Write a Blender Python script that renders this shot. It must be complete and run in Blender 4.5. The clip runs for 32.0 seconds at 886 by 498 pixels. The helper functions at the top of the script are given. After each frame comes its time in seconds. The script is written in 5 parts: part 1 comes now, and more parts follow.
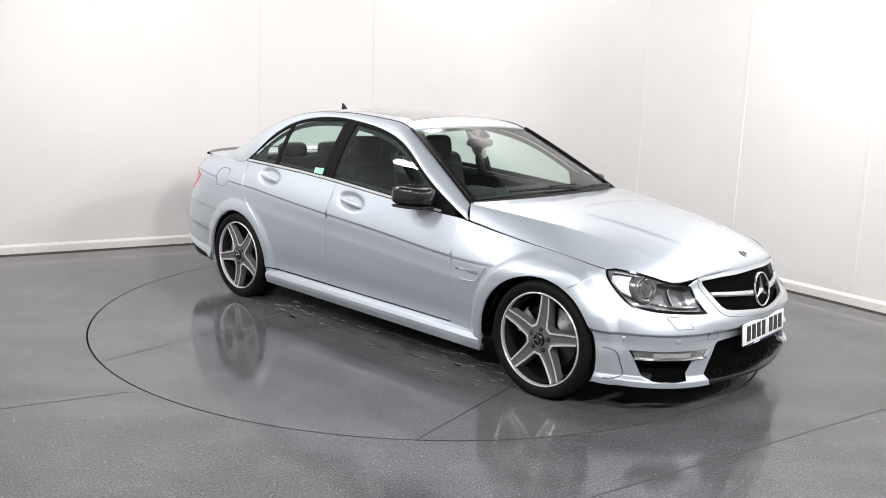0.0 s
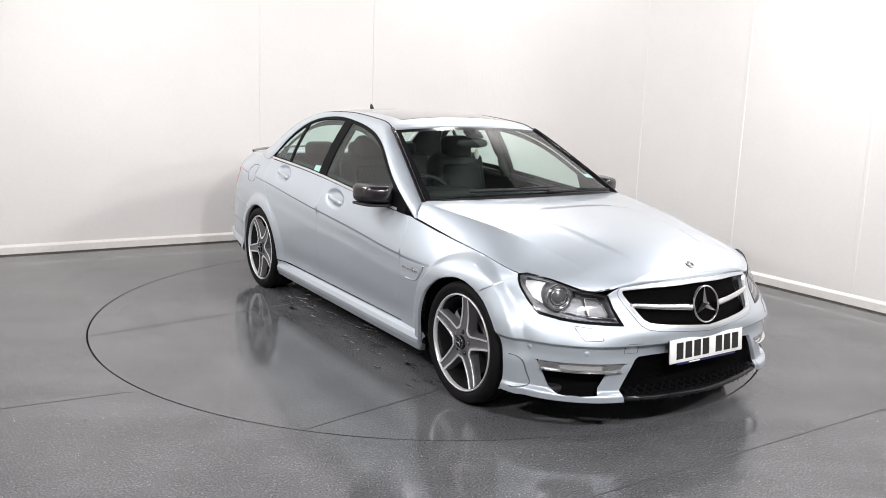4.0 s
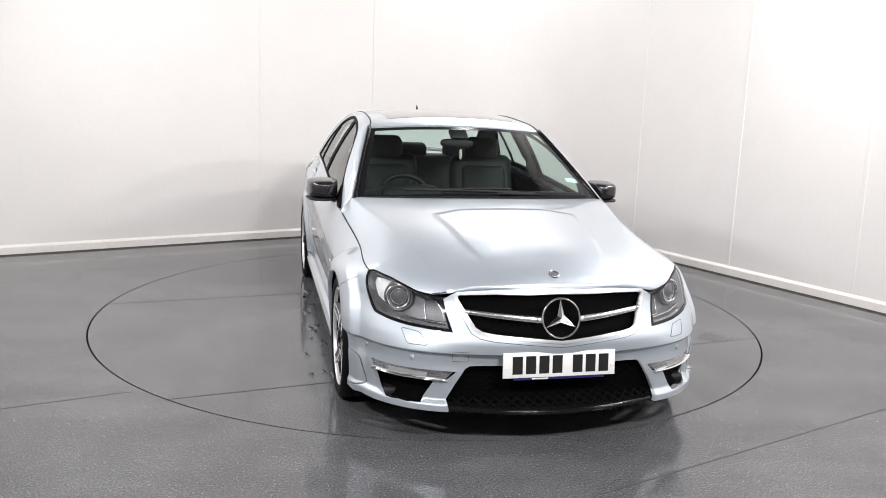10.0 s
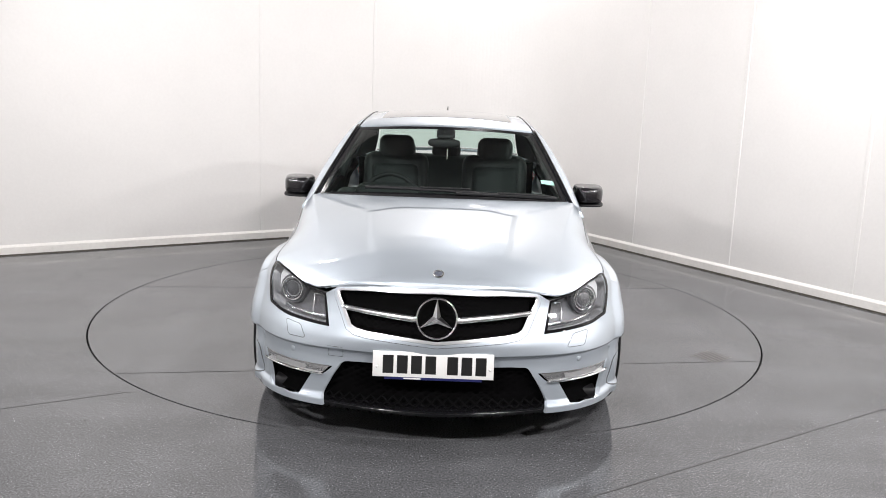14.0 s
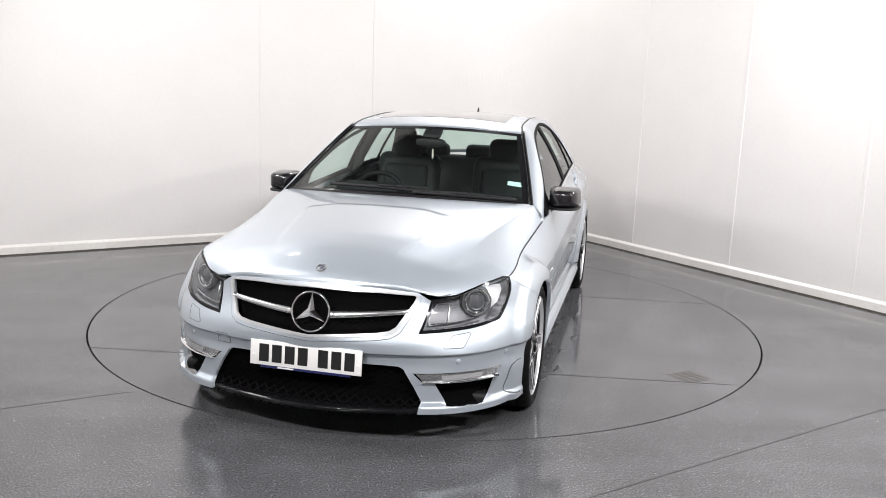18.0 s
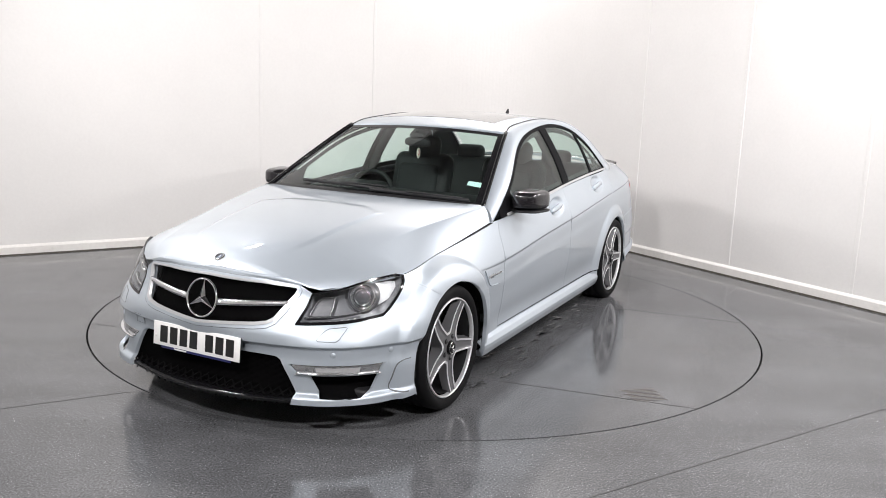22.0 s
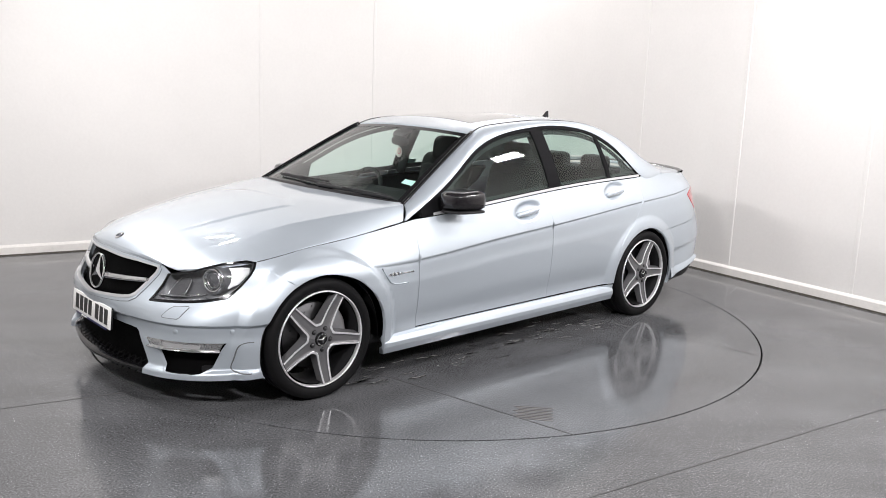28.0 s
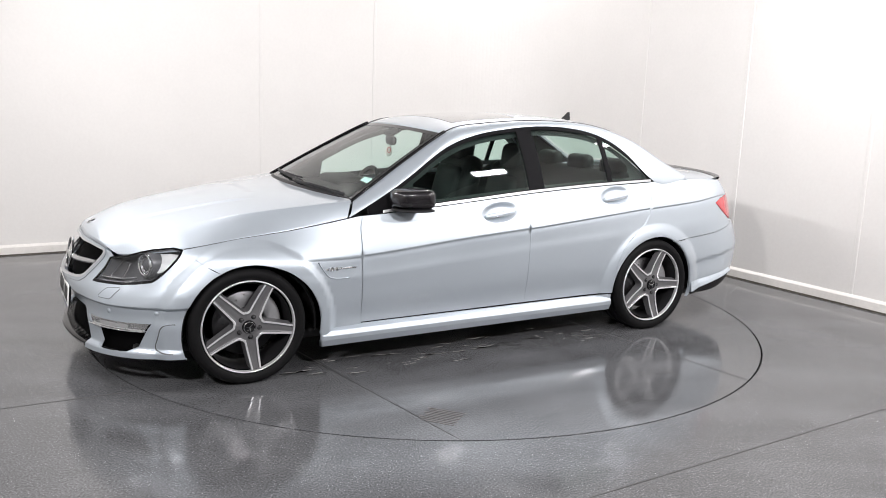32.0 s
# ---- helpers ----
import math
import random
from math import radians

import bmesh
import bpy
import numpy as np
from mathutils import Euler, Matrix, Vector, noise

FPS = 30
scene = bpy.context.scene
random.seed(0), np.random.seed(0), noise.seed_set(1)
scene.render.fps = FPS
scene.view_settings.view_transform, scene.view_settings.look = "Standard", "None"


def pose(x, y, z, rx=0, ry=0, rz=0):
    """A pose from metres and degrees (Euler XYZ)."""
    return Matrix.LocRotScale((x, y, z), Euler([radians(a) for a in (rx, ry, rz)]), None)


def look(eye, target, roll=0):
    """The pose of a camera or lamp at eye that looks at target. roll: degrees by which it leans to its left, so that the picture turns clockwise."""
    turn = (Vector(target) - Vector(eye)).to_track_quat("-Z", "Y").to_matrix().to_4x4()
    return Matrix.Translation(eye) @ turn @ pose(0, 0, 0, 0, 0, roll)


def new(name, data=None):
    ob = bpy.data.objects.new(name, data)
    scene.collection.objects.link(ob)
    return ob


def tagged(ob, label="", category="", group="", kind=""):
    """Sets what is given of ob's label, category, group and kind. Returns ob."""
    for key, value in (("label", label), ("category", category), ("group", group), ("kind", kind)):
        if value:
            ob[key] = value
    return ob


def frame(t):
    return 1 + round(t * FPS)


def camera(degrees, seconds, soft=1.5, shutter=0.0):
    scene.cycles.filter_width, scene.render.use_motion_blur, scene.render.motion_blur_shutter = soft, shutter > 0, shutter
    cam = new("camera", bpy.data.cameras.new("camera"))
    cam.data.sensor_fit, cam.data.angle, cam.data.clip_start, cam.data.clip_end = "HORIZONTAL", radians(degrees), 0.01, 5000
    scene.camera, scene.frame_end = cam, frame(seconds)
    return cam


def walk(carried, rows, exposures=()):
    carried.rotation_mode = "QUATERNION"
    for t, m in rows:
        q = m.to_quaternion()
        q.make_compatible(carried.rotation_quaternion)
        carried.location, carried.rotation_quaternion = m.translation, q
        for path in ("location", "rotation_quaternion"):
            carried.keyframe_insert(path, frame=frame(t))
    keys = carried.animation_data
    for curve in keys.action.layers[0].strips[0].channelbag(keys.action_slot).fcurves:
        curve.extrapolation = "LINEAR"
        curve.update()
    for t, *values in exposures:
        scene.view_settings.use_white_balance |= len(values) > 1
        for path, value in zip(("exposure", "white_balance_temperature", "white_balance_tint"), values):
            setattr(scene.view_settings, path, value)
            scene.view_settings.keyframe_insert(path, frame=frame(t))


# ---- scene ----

# ------------------------------------------------------------------ camera
cam = camera(56.53, 32.0, soft=0.9)
EYE = (0.0, -5.762, 1.549)
AIM = (EYE[0] + 0.01611, EYE[1] + 0.98230, EYE[2] - 0.18663)
HOLD = look(EYE, AIM, 2.04)
walk(cam, [(0.0, HOLD), (32.0, HOLD)])

# ------------------------------------------------------------------ world and lights
scene.view_settings.exposure = -0.03
world = bpy.data.worlds.new("world")
world.use_nodes = True
world.node_tree.nodes["Background"].inputs[0].default_value = (0.9, 0.95, 1.0, 1)
world.node_tree.nodes["Background"].inputs[1].default_value = 0.02
scene.world = world
CEIL = 5.2
CORNER = Vector((1.02, 4.243, 0))          # where the two white walls would meet
D_L = Vector((-0.8594, -0.5114, 0)).normalized()
D_R = Vector((0.5336, -0.8458, 0)).normalized()
ROOM_A, ROOM_B = 9.0, 12.0


def room_point(a, b, z=0.0):
    """a metres along the first wall and b along the second from their corner."""
    return CORNER + D_L * a + D_R * b + Vector((0, 0, z))


# floods beside the turntable, then added fill over camera and walls: place, aim, watts
FLOODS_AND_FILL = [((3.05, -0.10, 2.95), (0.0, 0.6, 0.7), 42), ((2.60, -1.60, 2.95), (-0.3, 0.8, 0.7), 42),
          ((-3.05, -0.25, 2.95), (0.4, 0.9, 0.8), 43), ((-2.60, -1.90, 2.95), (0.6, 1.0, 0.8), 48),
          # from here on: unseen fill lamps, added to brighten walls and nose
          ((0.75, 3.10, 4.70), (0.9, 3.0, 0.0), 62), ((-2.60, 1.60, 4.70), (-2.6, 1.5, 0.0), 14),
          ((-1.60, -5.20, 3.05), (-0.9, 1.2, 0.8), 128), ((1.60, -5.00, 3.05), (1.2, 1.5, 0.8), 136),
          ((-4.60, -2.20, 3.05), (-3.2, 1.0, 1.0), 17), ((4.30, -3.60, 3.05), (3.5, 0.6, 0.8), 100)]
for at, aim_at, watts in FLOODS_AND_FILL:
    lamp = bpy.data.lights.new("flood_and_fill_lamp", "AREA")
    lamp.shape, lamp.size, lamp.size_y = "RECTANGLE", 0.36, 0.15
    lamp.energy = watts
    lamp.color = (1.0, 0.968, 0.975)
    ob = new("flood_and_fill_lamp", lamp)
    ob.matrix_world = look(at, aim_at)


# ------------------------------------------------------------------ materials
def material(name):
    m = bpy.data.materials.new(name)
    m.use_nodes = True
    return m, m.node_tree, m.node_tree.nodes["Principled BSDF"]


def plain(name, color, rough=0.5, metal=0.0, coat=0.0, grain=0.0, scale=60.0, bump=0.0, spec=0.5):
    """A surface with a faint unevenness of colour, gloss and relief at two scales."""
    m, nt, p = material(name)
    p.inputs["Base Color"].default_value = (*color, 1)
    p.inputs["Roughness"].default_value = rough
    p.inputs["Metallic"].default_value = metal
    p.inputs["Coat Weight"].default_value = coat
    p.inputs["Coat Roughness"].default_value = 0.03
    p.inputs["Specular IOR Level"].default_value = spec
    if grain or bump:
        tc = nt.nodes.new("ShaderNodeTexCoord")
        n1 = nt.nodes.new("ShaderNodeTexNoise")
        n1.inputs["Scale"].default_value = scale
        n1.inputs["Detail"].default_value = 5
        n2 = nt.nodes.new("ShaderNodeTexNoise")
        n2.inputs["Scale"].default_value = scale / 14
        n2.inputs["Detail"].default_value = 3
        nt.links.new(tc.outputs["Object"], n1.inputs["Vector"])
        nt.links.new(tc.outputs["Object"], n2.inputs["Vector"])
        mx = nt.nodes.new("ShaderNodeMath")
        mx.operation = "ADD"
        nt.links.new(n1.outputs["Fac"], mx.inputs[0])
        nt.links.new(n2.outputs["Fac"], mx.inputs[1])
        if grain:
            r = nt.nodes.new("ShaderNodeMapRange")
            r.inputs["From Min"].default_value, r.inputs["From Max"].default_value = 0.7, 1.3
            r.inputs["To Min"].default_value, r.inputs["To Max"].default_value = 1 - grain, 1 + grain
            nt.links.new(mx.outputs[0], r.inputs["Value"])
            mul = nt.nodes.new("ShaderNodeVectorMath")
            mul.operation = "SCALE"
            mul.inputs[0].default_value = color
            nt.links.new(r.outputs[0], mul.inputs["Scale"])
            nt.links.new(mul.outputs[0], p.inputs["Base Color"])
            r2 = nt.nodes.new("ShaderNodeMapRange")
            r2.inputs["From Min"].default_value, r2.inputs["From Max"].default_value = 0.7, 1.3
            r2.inputs["To Min"].default_value = max(0.0, rough * (1 - grain))
            r2.inputs["To Max"].default_value = min(1.0, rough * (1 + grain))
            nt.links.new(mx.outputs[0], r2.inputs["Value"])
            nt.links.new(r2.outputs[0], p.inputs["Roughness"])
        if bump:
            b = nt.nodes.new("ShaderNodeBump")
            b.inputs["Strength"].default_value = 1.0
            b.inputs["Distance"].default_value = bump
            nt.links.new(mx.outputs[0], b.inputs["Height"])
            nt.links.new(b.outputs[0], p.inputs["Normal"])
    return m


def clear_glass(name, tint, gloss_rough=0.0, least=0.075):
    """Thin pane: light passes straight through, tinted, and the surface mirrors by its Fresnel gloss."""
    m, nt, p = material(name)
    out = nt.nodes["Material Output"]
    nt.nodes.remove(p)
    t = nt.nodes.new("ShaderNodeBsdfTransparent")
    t.inputs[0].default_value = (*tint, 1)
    g = nt.nodes.new("ShaderNodeBsdfGlossy")
    g.inputs["Roughness"].default_value = gloss_rough
    lw = nt.nodes.new("ShaderNodeLayerWeight")
    lw.inputs["Blend"].default_value = 0.5
    pw = nt.nodes.new("ShaderNodeMath")
    pw.operation = "POWER"
    pw.inputs[1].default_value = 5.0
    nt.links.new(lw.outputs["Facing"], pw.inputs[0])
    f = nt.nodes.new("ShaderNodeMath")
    f.operation = "MULTIPLY_ADD"
    f.inputs[1].default_value, f.inputs[2].default_value = 0.90, least
    nt.links.new(pw.outputs[0], f.inputs[0])
    mx = nt.nodes.new("ShaderNodeMixShader")
    nt.links.new(f.outputs[0], mx.inputs[0])
    nt.links.new(t.outputs[0], mx.inputs[1])
    nt.links.new(g.outputs[0], mx.inputs[2])
    nt.links.new(mx.outputs[0], out.inputs[0])
    return m


def floor_material(name, base, chip, gloss):
    """Dark resin floor with pale flecks, worn streaks and an uneven polish."""
    m, nt, p = material(name)
    tc = nt.nodes.new("ShaderNodeTexCoord")

    def noise_tex(scale, detail=4, stretch=None):
        n = nt.nodes.new("ShaderNodeTexNoise")
        n.inputs["Scale"].default_value, n.inputs["Detail"].default_value = scale, detail
        if stretch:
            mp = nt.nodes.new("ShaderNodeMapping")
            mp.inputs["Scale"].default_value = stretch
            nt.links.new(tc.outputs["Object"], mp.inputs["Vector"])
            nt.links.new(mp.outputs[0], n.inputs["Vector"])
        else:
            nt.links.new(tc.outputs["Object"], n.inputs["Vector"])
        return n.outputs["Fac"]

    def ramp(src, a, b, lo, hi):
        r = nt.nodes.new("ShaderNodeMapRange")
        r.inputs["From Min"].default_value, r.inputs["From Max"].default_value = a, b
        r.inputs["To Min"].default_value, r.inputs["To Max"].default_value = lo, hi
        nt.links.new(src, r.inputs["Value"])
        return r.outputs[0]

    def op(kind, a, b):
        n = nt.nodes.new("ShaderNodeMath")
        n.operation = kind
        for i, v in enumerate((a, b)):
            if isinstance(v, (int, float)):
                n.inputs[i].default_value = v
            else:
                nt.links.new(v, n.inputs[i])
        return n.outputs[0]

    chips = nt.nodes.new("ShaderNodeTexVoronoi")
    chips.inputs["Scale"].default_value = 135
    nt.links.new(tc.outputs["Object"], chips.inputs["Vector"])
    pick = nt.nodes.new("ShaderNodeSeparateColor")
    nt.links.new(chips.outputs["Color"], pick.inputs[0])
    fleck = op("MULTIPLY", ramp(chips.outputs["Distance"], 0.20, 0.34, 1.0, 0.0), ramp(pick.outputs[0], 0.62, 0.95, 0.0, 1.0))
    fine = ramp(noise_tex(120, 4), 0.3, 0.7, 0.45, 1.6)
    cloud = ramp(noise_tex(1.6, 7), 0.3, 0.7, 0.80, 1.20)
    streak = ramp(noise_tex(1.6, 6, (0.35, 2.6, 1)), 0.35, 0.7, 0.9, 1.1)
    tone = op("MULTIPLY", op("MULTIPLY", fine, cloud), streak)
    tone = op("ADD", tone, op("MULTIPLY", fleck, chip))
    sc = nt.nodes.new("ShaderNodeVectorMath")
    sc.operation = "SCALE"
    sc.inputs[0].default_value = base
    nt.links.new(tone, sc.inputs["Scale"])
    nt.links.new(sc.outputs[0], p.inputs["Base Color"])
    patch = ramp(noise_tex(4.5, 8), 0.36, 0.66, *gloss)
    nt.links.new(op("ADD", patch, op("MULTIPLY", fleck, 0.12)), p.inputs["Roughness"])
    b = nt.nodes.new("ShaderNodeBump")
    b.inputs["Strength"].default_value, b.inputs["Distance"].default_value = 0.2, 0.001
    nt.links.new(op("ADD", noise_tex(70, 3), op("MULTIPLY", noise_tex(14, 2), 0.5)), b.inputs["Height"])
    nt.links.new(b.outputs[0], p.inputs["Normal"])
    p.inputs["Specular IOR Level"].default_value = 0.5
    return m


def paint_material(name, color):
    """Metallic car paint: flakes under a clear coat."""
    m, nt, p = material(name)
    tc = nt.nodes.new("ShaderNodeTexCoord")
    v = nt.nodes.new("ShaderNodeTexVoronoi")
    v.inputs["Scale"].default_value = 900
    nt.links.new(tc.outputs["Object"], v.inputs["Vector"])
    n = nt.nodes.new("ShaderNodeTexNoise")
    n.inputs["Scale"].default_value = 3.0
    nt.links.new(tc.outputs["Object"], n.inputs["Vector"])
    r = nt.nodes.new("ShaderNodeMapRange")
    r.inputs["To Min"].default_value, r.inputs["To Max"].default_value = 0.94, 1.06
    nt.links.new(v.outputs["Distance"], r.inputs["Value"])
    sc = nt.nodes.new("ShaderNodeVectorMath")
    sc.operation = "SCALE"
    sc.inputs[0].default_value = color
    nt.links.new(r.outputs[0], sc.inputs["Scale"])
    nt.links.new(sc.outputs[0], p.inputs["Base Color"])
    r2 = nt.nodes.new("ShaderNodeMapRange")
    r2.inputs["From Min"].default_value, r2.inputs["From Max"].default_value = 0.3, 0.7
    r2.inputs["To Min"].default_value, r2.inputs["To Max"].default_value = 0.42, 0.47
    nt.links.new(n.outputs["Fac"], r2.inputs["Value"])
    nt.links.new(r2.outputs[0], p.inputs["Roughness"])
    p.inputs["Metallic"].default_value = 0.64
    p.inputs["Coat Weight"].default_value = 1.0
    p.inputs["Coat Roughness"].default_value = 0.04
    return m


def glow(name, color, strength):
    m, nt, p = material(name)
    p.inputs["Base Color"].default_value = (*color, 1)
    p.inputs["Emission Color"].default_value = (*color, 1)
    p.inputs["Emission Strength"].default_value = strength
    return m


WALL = plain("white_wall_paint", (0.700, 0.687, 0.670), 0.55, grain=0.02, scale=40, bump=0.0006)
WALL_BACK = plain("grey_back_wall", (0.74, 0.735, 0.72), 0.7, grain=0.05, scale=20, bump=0.001)
SKIRT = plain("white_skirting_paint", (0.73, 0.71, 0.68), 0.35, grain=0.06, scale=30)
GRIME = plain("brown_floor_grime", (0.055, 0.046, 0.033), 0.6, grain=0.4, scale=25)
CEILING = plain("ceiling_paint", (0.07, 0.07, 0.072), 0.8, grain=0.04, scale=30)
FLOOR = floor_material("grey_resin_floor", (0.094, 0.096, 0.101), 2.6, (0.06, 0.20))
TABLE = floor_material("grey_resin_turntable", (0.097, 0.099, 0.104), 1.1, (0.02, 0.15))
GAP_BLACK = plain("black_gap", (0.012, 0.012, 0.012), 0.7, grain=0.1)
SEAM = plain("seam_filler", (0.045, 0.045, 0.046), 0.5, grain=0.1)
STAIN = plain("dried_water_mark", (0.078, 0.068, 0.062), 0.32, grain=0.2)
PAINT = paint_material("silver_paint", (0.492, 0.546, 0.598))
RUBBER = plain("tyre_rubber", (0.007, 0.007, 0.0075), 0.6, grain=0.12, scale=90, bump=0.0004, spec=0.10)
BLACK_PLASTIC = plain("black_plastic", (0.010, 0.010, 0.011), 0.5, grain=0.12, scale=120, bump=0.0002, spec=0.3)
GLOSS_BLACK = plain("gloss_black_trim", (0.007, 0.007, 0.008), 0.12, grain=0.05, spec=0.28)
FRAME_BLACK = plain("black_window_frame", (0.007, 0.007, 0.008), 0.6, grain=0.08, spec=0.05)
SUNROOF = plain("sunroof_glass", (0.02, 0.021, 0.022), 0.06, coat=1.0, grain=0.05, spec=0.8)
CARBON = plain("dark_carbon_weave", (0.010, 0.009, 0.0105), 0.2, coat=0.3, grain=0.35, scale=220)
MESH_BLACK = plain("black_mesh", (0.0025, 0.0025, 0.0027), 0.7, grain=0.1, spec=0.04)
REFLECTOR = plain("bright_lamp_reflector", (0.82, 0.83, 0.83), 0.3, metal=0.1, grain=0.05)
LENS_DARK = plain("projector_glass", (0.10, 0.102, 0.108), 0.06, coat=1.0, grain=0.05)
FROSTED = plain("frosted_lens", (0.30, 0.302, 0.305), 0.2, coat=0.8, grain=0.08)
SHUT_LINE = plain("shut_line", (0.10, 0.105, 0.11), 0.5, grain=0.1)
WET = plain("wet_film", (0.075, 0.077, 0.08), 0.03, grain=0.3, scale=40, bump=0.002)
SPLITTER = plain("black_splitter", (0.006, 0.006, 0.007), 0.16, grain=0.1, spec=0.35)
CHROME = plain("chrome", (0.86, 0.87, 0.88), 0.08, metal=1.0, grain=0.05)
SATIN = plain("satin_aluminium", (0.72, 0.73, 0.74), 0.24, metal=1.0, grain=0.08)
MOULDING = plain("bright_window_moulding", (0.56, 0.57, 0.58), 0.3, metal=0.55, grain=0.05)
RIM_FACE = plain("machined_alloy", (0.76, 0.765, 0.78), 0.32, metal=0.6, grain=0.08, scale=150)
RIM_DARK = plain("dark_alloy_barrel", (0.012, 0.012, 0.013), 0.5, grain=0.1, spec=0.2)
RIM_GREY = plain("grey_alloy_paint", (0.13, 0.13, 0.135), 0.40, metal=0.4, coat=0.3, grain=0.06)
DISC = plain("brake_disc_steel", (0.10, 0.10, 0.104), 0.4, metal=1.0, grain=0.12)
CALIPER = plain("grey_caliper", (0.28, 0.28, 0.29), 0.35, metal=0.3, grain=0.08)
GLASS = clear_glass("tinted_glass", (0.80, 0.93, 0.88), 0.0, 0.055)
SCREEN_GLASS = clear_glass("windscreen_glass", (0.87, 0.955, 0.925))
LENS = clear_glass("clear_lens", (0.93, 0.94, 0.95), 0.04, 0.035)
LAMP_GREY = plain("headlamp_bezel", (0.15, 0.153, 0.16), 0.38, metal=0.35, grain=0.05)
RED_LENS = plain("red_lamp_lens", (0.50, 0.02, 0.03), 0.1, coat=1.0, grain=0.1)
LEATHER = plain("black_leather", (0.011, 0.0125, 0.0125), 0.5, grain=0.15, scale=200, bump=0.0004, spec=0.2)
TRIM_DARK = plain("dark_cabin_trim", (0.012, 0.0145, 0.0145), 0.6, grain=0.1, scale=150, spec=0.2)
LINER = plain("dark_headliner", (0.022, 0.025, 0.025), 0.9, grain=0.1)
PLATE_WHITE = plain("plate_white", (0.82, 0.82, 0.80), 0.3, grain=0.02)
INK = plain("black_ink", (0.012, 0.012, 0.012), 0.4, grain=0.05)
BLUE = plain("blue_strip", (0.014, 0.018, 0.09), 0.35, grain=0.05)
BADGE_BLUE = plain("dark_badge_enamel", (0.09, 0.10, 0.125), 0.2, coat=0.6, grain=0.05)
PAPER = plain("pale_sticker", (0.55, 0.75, 0.72), 0.5, grain=0.08)
WHITE_CARD = plain("white_card", (0.75, 0.72, 0.65), 0.5, grain=0.06)
RED_PRINT = plain("red_print", (0.45, 0.03, 0.03), 0.5, grain=0.06)
PANEL_GLOW = glow("lit_diffuser", (1.0, 0.985, 0.965), 8.0)
FIXTURE = plain("white_fixture", (0.75, 0.75, 0.75), 0.4, grain=0.03)


# ------------------------------------------------------------------ mesh helpers
def mesh_of(name, verts, faces, mat, smooth=True):
    me = bpy.data.meshes.new(name)
    me.from_pydata([tuple(map(float, v)) for v in verts], [], [tuple(map(int, f)) for f in faces])
    me.materials.append(mat)
    if smooth:
        me.polygons.foreach_set("use_smooth", [True] * len(me.polygons))
    me.update()
    return me


def part(name, me, parent=None, label=""):
    """Links a mesh (or a bmesh with its material in a pair) as one object under a thing or a part."""
    if isinstance(me, tuple):
        bm, mat = me
        me = bpy.data.meshes.new(name)
        bm.to_mesh(me)
        bm.free()
        me.materials.append(mat)
    ob = new(name, me)
    if parent is not None:
        ob.parent = parent
    if label:
        tagged(ob, label=label)
    return ob


def box_bm(size, at=(0, 0, 0), turn=None, bevel=0.0, segs=2):
    bm = bmesh.new()
    bmesh.ops.create_cube(bm, size=1.0)
    bmesh.ops.scale(bm, vec=size, verts=bm.verts)
    if bevel:
        bmesh.ops.bevel(bm, geom=bm.edges[:], offset=bevel, segments=segs, affect="EDGES", profile=0.5)
    m = Matrix.Translation(at) @ (turn or Matrix.Identity(4))
    bmesh.ops.transform(bm, matrix=m, verts=bm.verts)
    for f in bm.faces:
        f.smooth = bevel > 0 and segs > 1
    return bm


def lathe(name, profile, mat, steps=64, axis="Y", closed=False, arc=(0.0, 2 * math.pi)):
    """Turns (radius, along) points round an axis."""
    n = len(profile)
    full = abs(arc[1] - arc[0] - 2 * math.pi) < 1e-6
    k = steps if full else steps + 1
    verts, faces = [], []
    for i in range(k):
        a = arc[0] + (arc[1] - arc[0]) * i / steps
        for r, h in profile:
            c, s = r * math.cos(a), r * math.sin(a)
            verts.append({"Y": (c, h, s), "X": (h, c, s), "Z": (c, s, h)}[axis])
    for i in range(steps):
        j = (i + 1) % k
        for q in range(n if closed else n - 1):
            w = (q + 1) % n
            faces.append((i * n + q, i * n + w, j * n + w, j * n + q))
    return mesh_of(name, verts, faces, mat)


def tube(name, pts, radius, mat, sides=8, flat=1.0):
    """A rod along points; flat squeezes it vertically."""
    pts = [Vector(p) for p in pts]
    verts, faces = [], []
    for i, p in enumerate(pts):
        d = (pts[min(i + 1, len(pts) - 1)] - pts[max(i - 1, 0)]).normalized()
        up = Vector((0, 0, 1)) if abs(d.z) < 0.9 else Vector((1, 0, 0))
        a = d.cross(up).normalized()
        b = a.cross(d).normalized()
        r = radius[i] if isinstance(radius, (list, tuple)) else radius
        for k in range(sides):
            t = 2 * math.pi * k / sides
            verts.append(p + a * (r * math.cos(t)) + b * (r * flat * math.sin(t)))
    for i in range(len(pts) - 1):
        for k in range(sides):
            j = (k + 1) % sides
            faces.append((i * sides + k, i * sides + j, (i + 1) * sides + j, (i + 1) * sides + k))
    faces.append(tuple(range(sides - 1, -1, -1)))
    faces.append(tuple(range((len(pts) - 1) * sides, len(pts) * sides)))
    return mesh_of(name, verts, faces, mat)


